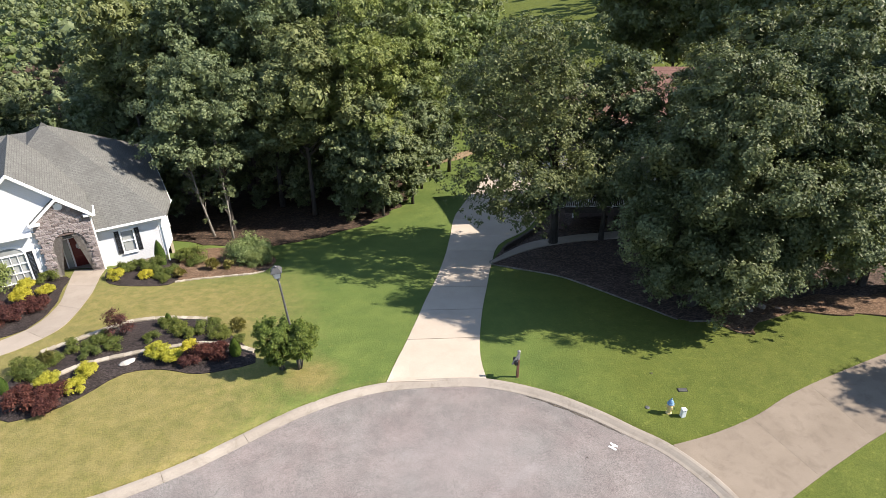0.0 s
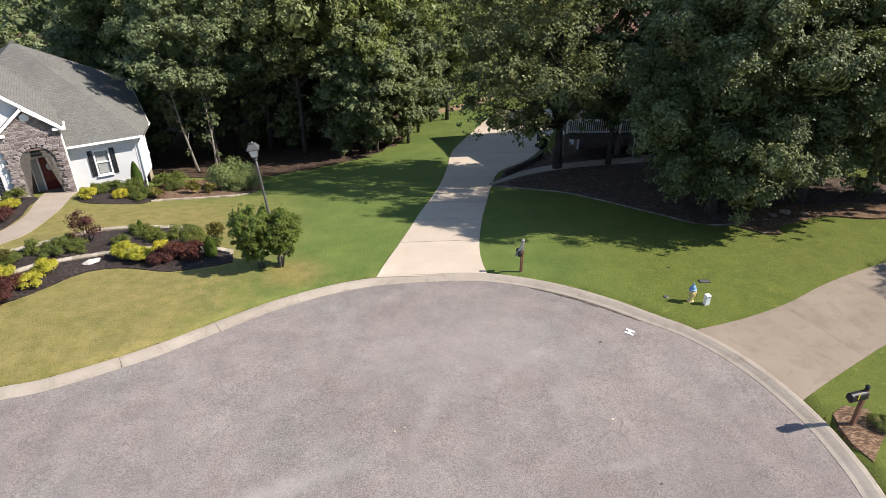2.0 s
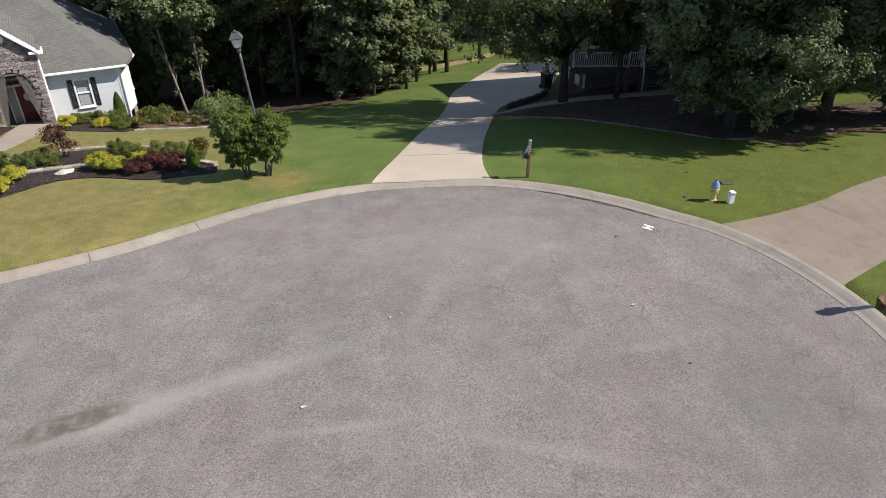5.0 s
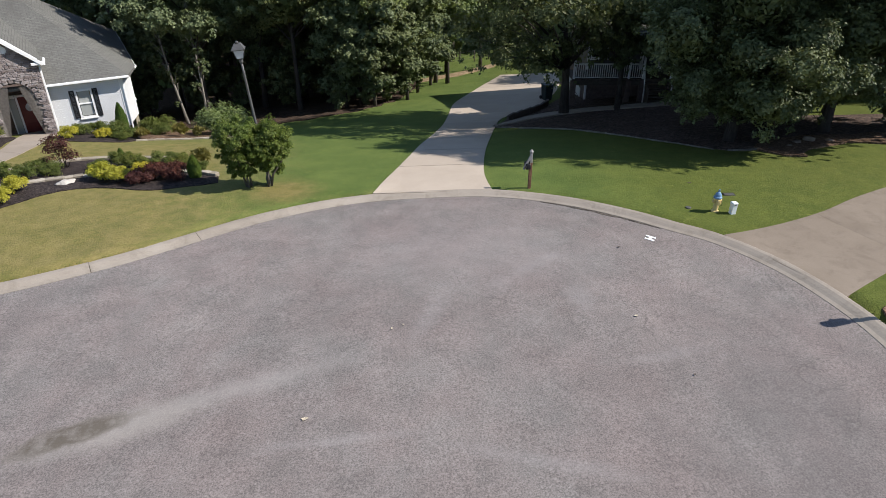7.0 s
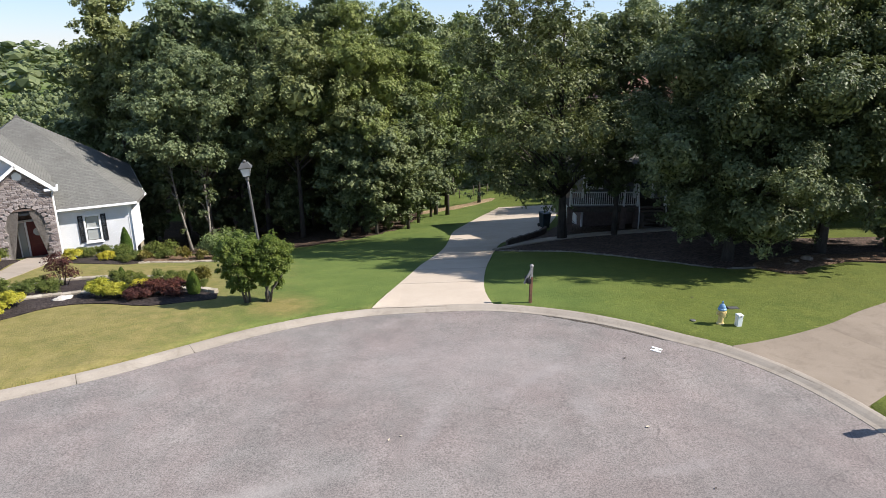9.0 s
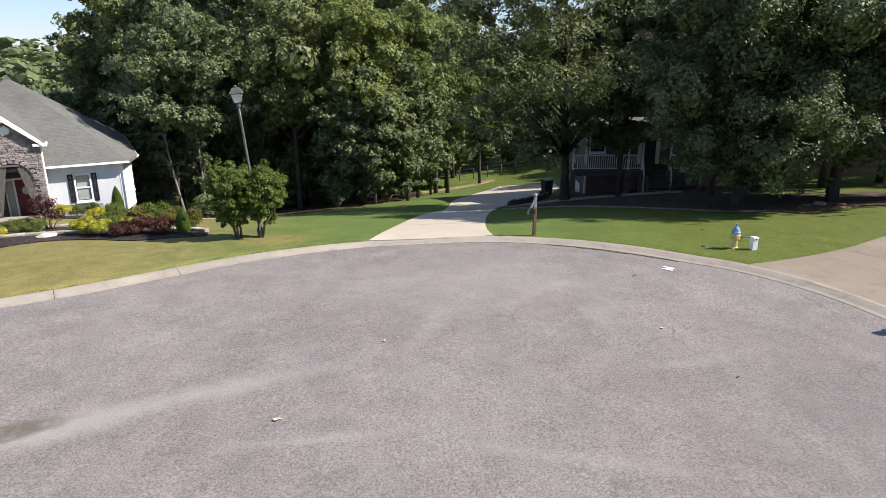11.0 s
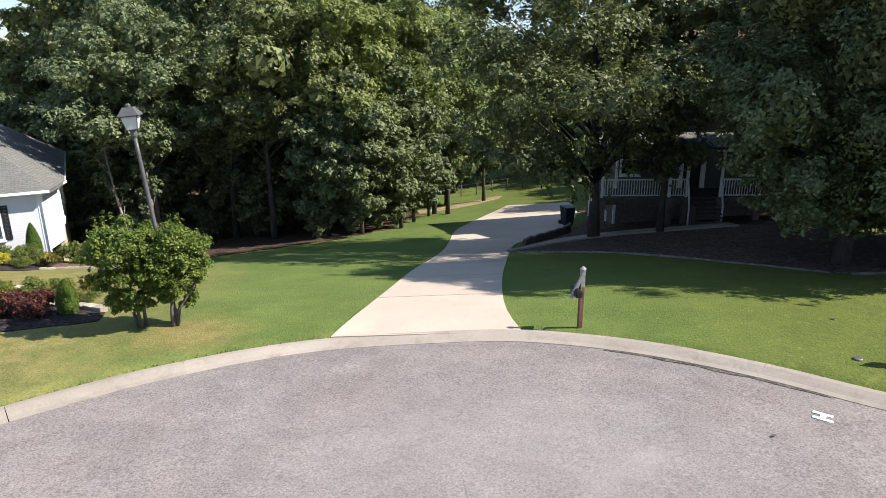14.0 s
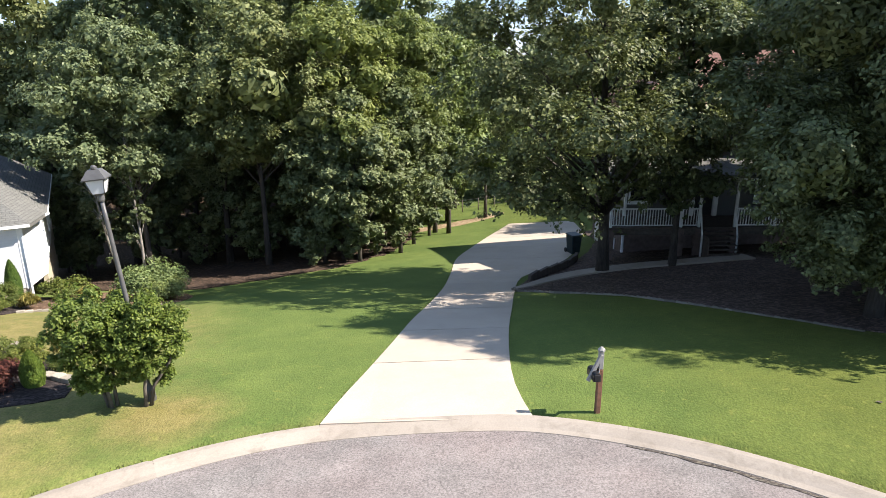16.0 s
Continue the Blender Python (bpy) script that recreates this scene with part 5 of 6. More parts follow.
def white_house():
    H = thing("white_house", HM, "white-sided single-storey house with grey shingle roof and stone porch", "house")
    ev, k = 2.85, 0.69                   # eave height over the floor, roof pitch
    # walls with real openings: front strip beside the porch, end, back, wing
    wall = boxes(((-3.8, 0, 0), (-2.31, 0.2, ev)), ((-1.65, 0, 0), (0, 0.2, ev)), ((-2.31, 0, 0), (-1.65, 0.2, 0.82)), ((-2.31, 0, 2.2), (-1.65, 0.2, ev)), ((0.42, 1.85, 0), (0.62, 12.4, ev)), ((-16.0, 12.2, 0), (-0.2, 12.4, ev)))
    part("wall", wall, SIDING, H)
    # canted wall between the front and the end
    part("canted_wall", box(bmesh.new(), (0, 0, 0), (1.96, 0.2, ev), 0.0, pose(0.0, 0.0, 0, 0, 0, 71.0)), SIDING, H)
    part("canted_fascia", box(bmesh.new(), (-0.1, -0.42, ev - 0.12), (2.1, -0.30, ev + 0.0), 0.01, pose(0.02, 0.0, 0, 0, 0, 71.0)), TRIM, H, "white fascia")
    wing = boxes(((-10.9, -0.45, 0), (-8.95, -0.25, ev + 0.7)), ((-7.35, -0.45, 0), (-6.5, -0.25, ev + 0.7)), ((-8.95, -0.45, 0), (-7.35, -0.25, 0.55)), ((-8.95, -0.45, 2.35), (-7.35, -0.25, ev + 0.7)), ((-11.1, -0.45, 0), (-10.9, 12.2, ev + 0.7)))
    part("wall", wing, SIDING, H)
    # gable wall of the wing
    bm = bmesh.new()
    f = [(-10.9, ev + 0.7), (-3.75, ev + 0.7), (-3.75, ev + 1.35), (-6.95, ev + 4.2), (-10.9, ev + 0.72)]
    a = [bm.verts.new((x, -0.45, z)) for x, z in f]
    b = [bm.verts.new((x, -0.25, z)) for x, z in f]
    bm.faces.new(a), bm.faces.new(b[::-1])
    for i in range(5):
        bm.faces.new((a[i], b[i], b[(i + 1) % 5], a[(i + 1) % 5]))
    part("gable", bm, SIDING, H)
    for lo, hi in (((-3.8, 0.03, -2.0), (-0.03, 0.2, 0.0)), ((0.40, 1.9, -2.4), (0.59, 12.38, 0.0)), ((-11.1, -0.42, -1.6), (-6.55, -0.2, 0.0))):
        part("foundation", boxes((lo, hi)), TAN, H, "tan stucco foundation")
    # corner boards, frieze, gutters and rakes
    for x, y, z1 in ((0.012, -0.012, ev), (-6.62, -0.462, ev + 0.9)):
        part("corner_board", boxes(((x - 0.14, y - 0.012, -0.05), (x + 0.012, y + 0.12, z1)), bevel=0.006), TRIM, H)
    part("gutter", boxes(((-3.65, -0.52, ev - 0.12), (0.42, -0.40, ev + 0.0)), bevel=0.02), TRIM, H, "white gutter")
    part("soffit", boxes(((-3.7, -0.42, ev - 0.10), (0.3, 0.0, ev - 0.06)), ((0.62, 1.9, ev - 0.10), (0.94, 12.6, ev - 0.06))), TRIM, H)
    part("gutter", boxes(((0.94, 1.7, ev - 0.12), (1.05, 12.7, ev + 0.0)), bevel=0.02), TRIM, H, "white gutter")
    part("downspout", boxes(((0.02, -0.10, -0.7), (0.10, -0.02, ev - 0.1)), bevel=0.01), TRIM, H)
    # hip roof with its ridge, then the wing's gable roof and the porch gable in front of it
    P, lz = (-5.1, 8.0, ev + 4.25), ev + 3.45
    hip = [[(-16.0, -0.42, ev), (0.42, -0.42, ev), P, (-6.2, 6.45, lz), (-16.0, 6.45, lz)], [(0.42, -0.42, ev), (1.02, 1.65, ev), P], [(1.02, 1.65, ev), (1.02, 12.9, ev), P],
           [(1.02, 12.9, ev), (-16, 12.9, ev), (-16.0, 9.4, lz), (-6.2, 9.4, lz), P], [(-6.2, 9.4, lz), (-6.2, 6.45, lz), P], [(-16, 6.45, lz), (-6.2, 6.45, lz), (-6.2, 9.4, lz), (-16.0, 9.4, lz)]]
    roof = part("roof", gable_roof_mesh("roof", hip, ROOF), ROOF, H, "weathered grey asphalt shingle roof")
    pk, kw = ev + 4.38, 0.89
    wing_roof = [[(-3.6, -0.75, pk - 3.35 * kw), (-3.6, 5.0, pk - 3.35 * kw), (-6.95, 6.5, pk), (-6.95, -0.75, pk)], [(-11.4, 5.0, pk - 4.45 * kw), (-11.4, -0.75, pk - 4.45 * kw), (-6.95, -0.75, pk), (-6.95, 6.5, pk)]]
    part("wing_roof", gable_roof_mesh("wing_roof", wing_roof, ROOF), ROOF, H, "grey shingle gable roof")
    part("ridge_cap", boxes(((-16, 6.4, lz - 0.01), (-6.2, 6.6, lz + 0.05)), bevel=0.02), ROOF, roof)
    part("apex_cap", lathe([(0.5, P[2] - 0.32), (0.06, P[2] + 0.10)], 4, None, pose(P[0], P[1], 0, 0, 0, 45)), ROOF, roof)
    px, ppk, kp = -5.05, ev + 2.6, 0.84
    porch_roof = [[(px + 1.65, -0.82, ppk - 1.65 * kp), (px + 1.65, 0.6, ppk - 1.65 * kp), (px, 2.0, ppk), (px, -0.82, ppk)], [(px - 1.65, 0.6, ppk - 1.65 * kp), (px - 1.65, -0.82, ppk - 1.65 * kp), (px, -0.82, ppk), (px, 2.0, ppk)]]
    part("porch_roof", gable_roof_mesh("porch_roof", porch_roof, ROOF), ROOF, H, "grey shingle porch gable")

    def rake(x0, z0, x1, z1, y, w=0.13):
        d = Vector((x1 - x0, 0, z1 - z0))
        a = -math.degrees(math.atan2(d.z, d.x))
        part("rake_board", box(bmesh.new(), (0, -0.03, -w), (d.length, 0.03, 0.02), 0.0, pose(x0, y, z0, 0, a, 0)), TRIM, H, "white rake board")

    rake(px, ppk, px + 1.68, ppk - 1.68 * kp, -0.855)
    rake(px - 1.68, ppk - 1.68 * kp, px, ppk, -0.855)
    rake(-6.95, pk, -3.6, pk - 3.35 * kw, -0.785)
    rake(-11.4, pk - 4.45 * kw, -6.95, pk, -0.785)
    for sx in (-1, 1):
        x = px + sx * 1.40
        part("cornice_return", boxes(((x - 0.30, -0.85, ppk - 1.65 * kp - 0.10), (x + 0.30, -0.50, ppk - 1.65 * kp + 0.04)), bevel=0.02), TRIM, H, "white cornice return")
    part("gutter", boxes(((px + 1.62, -0.85, ppk - 1.65 * kp - 0.12), (px + 1.74, 0.5, ppk - 1.65 * kp - 0.0)), bevel=0.02), TRIM, H, "white gutter")
    # window with shutters, and the wing's arched window
    window_unit(H, pose(-1.98, 0.0, 0.82), 0.66, 1.38, 0.26)
    w2 = window_unit(H, pose(-8.15, -0.45, 0.57), 1.5, 1.76, 0.30, 3, 4)
    bm = bmesh.new()
    n = 14
    ring = [(0.86 * math.cos(math.pi * i / n), 0.86 * 0.62 * math.sin(math.pi * i / n)) for i in range(n + 1)]
    inner = [(0.72 * math.cos(math.pi * i / n), 0.72 * 0.58 * math.sin(math.pi * i / n)) for i in range(n + 1)]
    for i in range(n):
        q = [ring[i], ring[i + 1], inner[i + 1], inner[i]]
        A = [bm.verts.new((x, -0.06, 1.86 + z)) for x, z in q]
        B = [bm.verts.new((x, -0.002, 1.86 + z)) for x, z in q]
        bm.faces.new(A), bm.faces.new(B[::-1])
        for j in range(4):
            bm.faces.new((A[j], B[j], B[(j + 1) % 4], A[(j + 1) % 4]))
    part("arch_trim", bm, TRIM, w2)
    bm = bmesh.new()
    c = [bm.verts.new((x, -0.02, 1.86 + z)) for x, z in inner]
    bm.faces.new(c)
    part("arch_pane", bm, GLASS, w2)
    part("pent_eave", boxes(((-11.2, -0.95, ev + 0.62), (-6.7, -0.452, ev + 0.76)), bevel=0.02), TRIM, H, "white boxed eave across the gable")
    for y in (3.4, 8.5):
        window_unit(H, pose(0.62, y, 0.74, 0, 0, 90), 1.3, 1.6, 0, 2, 1, DARK_GLASS)

    # stone porch: arch through the front wall, floor, door inside
    x0, x1, yf, top = px - 1.38, px + 1.38, -0.55, ppk - 1.42 * kp
    aw, spring = 0.86, 2.3
    bm = bmesh.new()
    n = 14
    arc = [(px + aw * math.cos(math.pi * i / n), spring + aw * math.sin(math.pi * i / n)) for i in range(n + 1)]
    outline = [(x1, 0), (px + aw, 0)] + arc + [(px - aw, 0), (x0, 0), (x0, top), (px, ppk - 0.06), (x1, top)]
    outline[1], outline[2 + n + 1] = (px + aw, 0), (px - aw, 0)
    A = [bm.verts.new((x, yf, z)) for x, z in outline]
    B = [bm.verts.new((x, yf + 0.32, z)) for x, z in outline]
    bm.faces.new(A), bm.faces.new(B[::-1])
    m = len(outline)
    for i in range(m):
        bm.faces.new((A[i], B[i], B[(i + 1) % m], A[(i + 1) % m]))
    bmesh.ops.triangulate(bm, faces=[f for f in bm.faces if len(f.verts) > 4])
    porch = part("porch_front", bm, MORTAR, H, "grey-brown ledgestone porch front with round arch")
    part("porch_side", boxes(((x1 - 0.25, yf + 0.32, -1.2), (x1, 0.0, top)), ((x0, yf + 0.32, -1.2), (x0 + 0.25, 0.3, top))), MORTAR, H)
    part("porch_base", boxes(((x0, yf, -1.2), (x1, yf + 0.3, -0.005))), MORTAR, H)
    part("porch_floor", boxes(((x0 + 0.02, yf - 0.25, -0.9), (x1 - 0.02, 1.9, 0.12)), bevel=0.015), WALK, H, "tan concrete porch floor")
    part("porch_back", boxes(((x0 + 0.25, 0.90, 0), (x1 - 0.25, 2.05, 3.2)), ((x0 + 0.2, -0.2, 0), (x0 + 0.25, 0.90, 3.2)), ((x1 - 0.25, 0.0, 0), (x1 - 0.2, 0.90, 3.2)), ((x0 + 0.2, -0.6, 3.0), (x1 - 0.2, 0.90, 3.1))), BRICK, H)
    door = part("front_door", boxes(((px - 0.1, 0.82, 0.02), (px + 0.85, 0.88, 2.08)), bevel=0.01), DOOR, H, "dark red panelled front door")
    part("door_frame", boxes(((px - 0.2, 0.80, 0), (px - 0.1, 0.90, 2.2)), ((px + 0.85, 0.80, 0), (px + 0.95, 0.90, 2.2)), ((px - 0.1, 0.80, 2.09), (px + 0.85, 0.90, 2.2))), TRIM, door)
    part("sidelight", boxes(((px - 0.52, 0.83, 0.1), (px - 0.22, 0.86, 2.05))), GLASS, door)
    part("sidelight_frame", boxes(((px - 0.58, 0.80, 0), (px - 0.52, 0.90, 2.2)), ((px - 0.52, 0.81, 2.05), (px - 0.22, 0.89, 2.2)), ((px - 0.52, 0.81, 0.0), (px - 0.22, 0.89, 0.1))), TRIM, door)
    part("wreath", lathe([(0.10, 0), (0.22, 0.0), (0.22, 0.05), (0.10, 0.05)], 16, None, pose(px + 0.38, 0.82, 1.5, 90)), FROST, door, "oval pale door ornament")
    for i in range(3):
        part("door_panel", boxes(((px - 0.0, 0.80, 0.15 + i * 0.65), (px + 0.75, 0.83, 0.68 + i * 0.65)), bevel=0.015), DOOR, door)
    part("gable_vent", lathe([(0.24, 0), (0.24, 0.05), (0.19, 0.08)], 20, None, pose(px, yf - 0.02, ppk - 0.62, 90)), TRIM, H, "round white vent in the stone gable")
    part("downspout", boxes(((x1 + 0.01, yf + 0.02, -0.6), (x1 + 0.10, yf + 0.11, top - 0.1)), bevel=0.01), TRIM, H)
    part("downspout", boxes(((x0 - 0.10, yf + 0.32, -0.3), (x0 - 0.01, yf + 0.41, top)), bevel=0.01), TRIM, H)
    # ledgestones on the front, one by one
    me = mesh_bm("stone", boxes(((-0.5, -0.5, -0.5), (0.5, 0.5, 0.5)), bevel=0.12), STONE)
    rnd = random.Random(3)
    z = -0.9
    while z < ppk - 0.25:
        h = rnd.uniform(0.075, 0.12)
        half = 1.39 if z < top else (ppk - 0.2 - z) / kp
        x = px - half - (rnd.uniform(0, 0.2) if z < top else 0)
        while x < px + half - 0.08:
            w = rnd.uniform(0.16, 0.42)
            w = min(w, px + half - x)
            cx, cz = x + w / 2, z + h / 2
            r = math.hypot(cx - px, max(0.0, cz - spring))
            clear = 0 < cz and ((cz < spring and abs(cx - px) < aw + w / 2 - 0.03) or (cz >= spring and r < aw + w / 2 - 0.03))
            if not clear:
                part("stone", me, STONE, porch, at=pose(cx, yf - 0.02 + rnd.uniform(-0.02, 0.01), cz, rnd.uniform(-2, 2), rnd.uniform(-1, 1), 0) @ Matrix.Diagonal((w * 0.95, 0.12, h * 0.93, 1)))
            x += w
        z += h
    for i in range(11):
        a = math.pi * (i + 0.5) / 11
        part("arch_stone", me, STONE, porch, at=pose(px + (aw + 0.10) * math.cos(a), yf - 0.03, spring + (aw + 0.10) * math.sin(a), 0, 90 - math.degrees(a), 0) @ Matrix.Diagonal((0.20, 0.10, 0.20, 1)))
    return H


white_house()


# ---------------------------------------------------------------- house with the timber porch
def timber_house():
    H = thing("timber_house", pose(8.8, 41.6, -0.88), "two-storey dark-sided house with red roof and raised porch, in tree shade", "house")
    wall_h, W, D = 5.3, 15.5, 6.6
    part("wall", boxes(((0.55, 0, 0), (0.75, 0.2, wall_h)), ((1.75, 0, 0), (4.05, 0.2, wall_h)), ((5.05, 0, 0), (W, 0.2, wall_h)), ((0.75, 0, 0), (1.75, 0.2, 0.75)), ((0.75, 0, 2.3), (1.75, 0.2, 3.68)), ((0.75, 0, 4.92), (1.75, 0.2, wall_h)),
                       ((4.05, 0, 2.1), (5.05, 0.2, wall_h)), ((0.55, 0.2, 0), (0.75, D, wall_h)), ((W - 0.2, 0.2, 0), (W, D, wall_h)), ((0.75, D - 0.2, 0), (W - 0.2, D, wall_h))), GREY_SIDING, H)
    part("basement_wall", boxes(((0.58, 0.03, -3.2), (W, 0.3, 0)), ((0.58, 0.3, -4.0), (0.85, D, 0))), BRICK, H, "brown brick basement wall")
    k = 0.74
    ridge = wall_h + (D / 2 + 0.45) * k
    part("roof", gable_roof_mesh("roof", [[(0.25, -0.45, wall_h), (W + 0.4, -0.45, wall_h), (W - 4.4, D / 2, ridge), (4.4, D / 2, ridge)], [(W + 0.4, D + 0.45, wall_h), (0.25, D + 0.45, wall_h), (4.4, D / 2, ridge), (W - 4.4, D / 2, ridge)],
                                          [(0.25, D + 0.45, wall_h), (0.25, -0.45, wall_h), (4.4, D / 2, ridge)], [(W + 0.4, -0.45, wall_h), (W + 0.4, D + 0.45, wall_h), (W - 4.4, D / 2, ridge)]], ROOF_RED), ROOF_RED, H, "faded red shingle hip roof")
    part("gutter", boxes(((0.25, -0.56, wall_h - 0.14), (W + 0.4, -0.45, wall_h - 0.01)), bevel=0.02), GREY_SIDING, H)
    for x, z, hh in ((1.25, 0.77, 1.5), (1.25, 3.7, 1.2)):
        window_unit(H, pose(x, 0, z), 0.9, hh, 0, 2, 1, DARK_GLASS)
    window_unit(H, pose(7.6, -0.01, 0.77), 0.9, 1.5, 0, 2, 1, DARK_GLASS)
    window_unit(H, pose(7.6, -0.01, 3.8), 0.9, 1.2, 0, 2, 1, DARK_GLASS)
    d = part("front_door", boxes(((4.1, 0.06, 0.02), (5.0, 0.12, 2.05)), bevel=0.01), SHUTTER, H, "dark front door")
    part("door_frame", boxes(((3.85, -0.04, 0), (4.07, 0.1, 2.2)), ((5.03, -0.04, 0), (5.25, 0.1, 2.2)), ((4.07, -0.04, 2.06), (5.03, 0.1, 2.2))), RAIL_WHITE, d)
    # porch deck, its roof, posts, railings
    deck = part("porch_deck", boxes(((-0.8, -2.3, -0.08), (9.3, 0.0, 0.0)), bevel=0.01), TIMBER, H, "raised timber porch deck")
    part("deck_skirt", boxes(((-0.8, -2.34, -0.36), (3.45, -2.26, -0.085)), ((5.14, -2.34, -0.36), (9.3, -2.26, -0.085))), TIMBER, deck)
    pr = gable_roof_mesh("porch_roof", [[(-1.0, -2.6, 2.55), (9.6, -2.6, 2.55), (9.6, -0.002, 3.05), (-1.0, -0.002, 3.05)]], ROOF)
    part("porch_roof", pr, ROOF, H, "low dark shingle porch roof")
    part("porch_beam", boxes(((-0.8, -2.32, 2.26), (9.3, -2.18, 2.46))), RAIL_WHITE, H)
    for x in (-0.7, 2.65, 3.5, 5.2, 7.1, 9.2):
        part("porch_post", boxes(((x - 0.06, -2.31, 0), (x + 0.06, -2.19, 2.26)), bevel=0.01), RAIL_WHITE, H, "white porch post")
        part("pier", boxes(((x - 0.16, -2.35, -1.6), (x + 0.16, -2.1, -0.085))), BRICK, H)
    pick = mesh_bm("baluster", boxes(((-0.018, -0.018, 0.10), (0.018, 0.018, 0.86))), RAIL_WHITE)
    for a, b in ((-0.7, 3.5), (5.2, 9.2)):
        r = part("railing", boxes(((a, -2.28, 0.86), (b, -2.22, 0.93)), ((a, -2.27, 0.07), (b, -2.23, 0.12))), RAIL_WHITE, H, "white painted railing")
        n = int((b - a) / 0.13)
        for i in range(1, n):
            part("baluster", pick, RAIL_WHITE, r, at=pose(a + (b - a) * i / n, -2.25, 0))
    # steps with sloping handrails
    st = part("stair", boxes(((3.6, -3.35, -1.5), (3.66, -2.3, -0.25)), bevel=0.01), TIMBER, H, "timber steps up to the porch")
    for i in range(6):
        part("step", boxes(((3.6, -2.3 - 0.18 * (i + 1), -0.17 * (i + 1) - 0.06), (5.1, -2.3 - 0.18 * i + 0.02, -0.17 * (i + 1))), bevel=0.006), TIMBER, st)
    for x in (3.52, 5.18):
        me = tubes_mesh("handrail", [([(x, -2.28, 0.92), (x, -2.75, -0.35)], [0.04, 0.04]), ([(x, -2.75, -0.3), (x, -2.78, -1.5)], [0.045, 0.045])], RAIL_WHITE, 6)
        part("handrail", me, RAIL_WHITE, st, "white handrail")
    part("corner_board", boxes(((0.52, -0.03, -2.4), (0.64, 0.09, wall_h))), RAIL_WHITE, H)
    # garage door in the side wall, over the drive's apron
    g = part("garage_door", boxes(((0.51, 1.4, -4.0), (0.57, 5.8, -1.6)), bevel=0.01), RAIL_WHITE, H, "white garage door")
    for i in range(1, 4):
        part("groove", boxes(((0.50, 1.45, -4.0 + i * 0.6 - 0.015), (0.52, 5.75, -4.0 + i * 0.6 + 0.015))), TIMBER, g)
    return H


timber_house()


# ---------------------------------------------------------------- street furniture
def street_lamp():
    top, foot = Vector((-6.72, 22.1, 4.94)), Vector((-6.33, 22.2, 0.0))
    foot.z = float(turf(foot.x, foot.y))
    d = (top - foot)
    L = d.length
    m = Matrix.Translation(foot) @ Vector((0, 0, 1)).rotation_difference(d).to_matrix().to_4x4() @ pose(0, 0, 0, 0, 0, 12)
    lampost = thing("street_lamp", m, "leaning grey metal post lamp with four-sided lantern", "street lamp")
    part("pole", lathe([(0.11, -0.3), (0.11, 0.25), (0.09, 0.3), (0.055, 0.36), (0.043, L - 1.0), (0.040, L - 0.62)], 14), POST_METAL, lampost, smooth=True)
    part("collar", lathe([(0.05, L - 0.60), (0.07, L - 0.56), (0.07, L - 0.46), (0.12, L - 0.42)], 14), POST_METAL, lampost)
    def frustum(r0, z0, r1, z1):
        return lathe([(r0 * 1.414, z0), (r1 * 1.414, z1)], 4, None, pose(0, 0, 0, 0, 0, 45))
    part("lantern_glass", frustum(0.11, L - 0.42, 0.175, L - 0.12), FROST, lampost, "frosted lantern glass")
    hood = part("hood", frustum(0.22, L - 0.12, 0.11, L + 0.05), POST_METAL, lampost, "grey lantern hood")
    part("hood_rim", frustum(0.22, L - 0.145, 0.228, L - 0.122), POST_METAL, hood)
    part("finial", lathe([(0.06, L + 0.06), (0.06, L + 0.10), (0.03, L + 0.13)], 10), POST_METAL, hood)
    for a in (45, 135, 225, 315):
        c, s = math.cos(radians(a)), math.sin(radians(a))
        me = tubes_mesh("lantern_bar", [([(0.112 * 1.414 * c, 0.112 * 1.414 * s, L - 0.43), (0.178 * 1.414 * c, 0.178 * 1.414 * s, L - 0.12)], [0.010, 0.010])], POST_METAL, 5)
        part("lantern_bar", me, POST_METAL, lampost)


street_lamp()


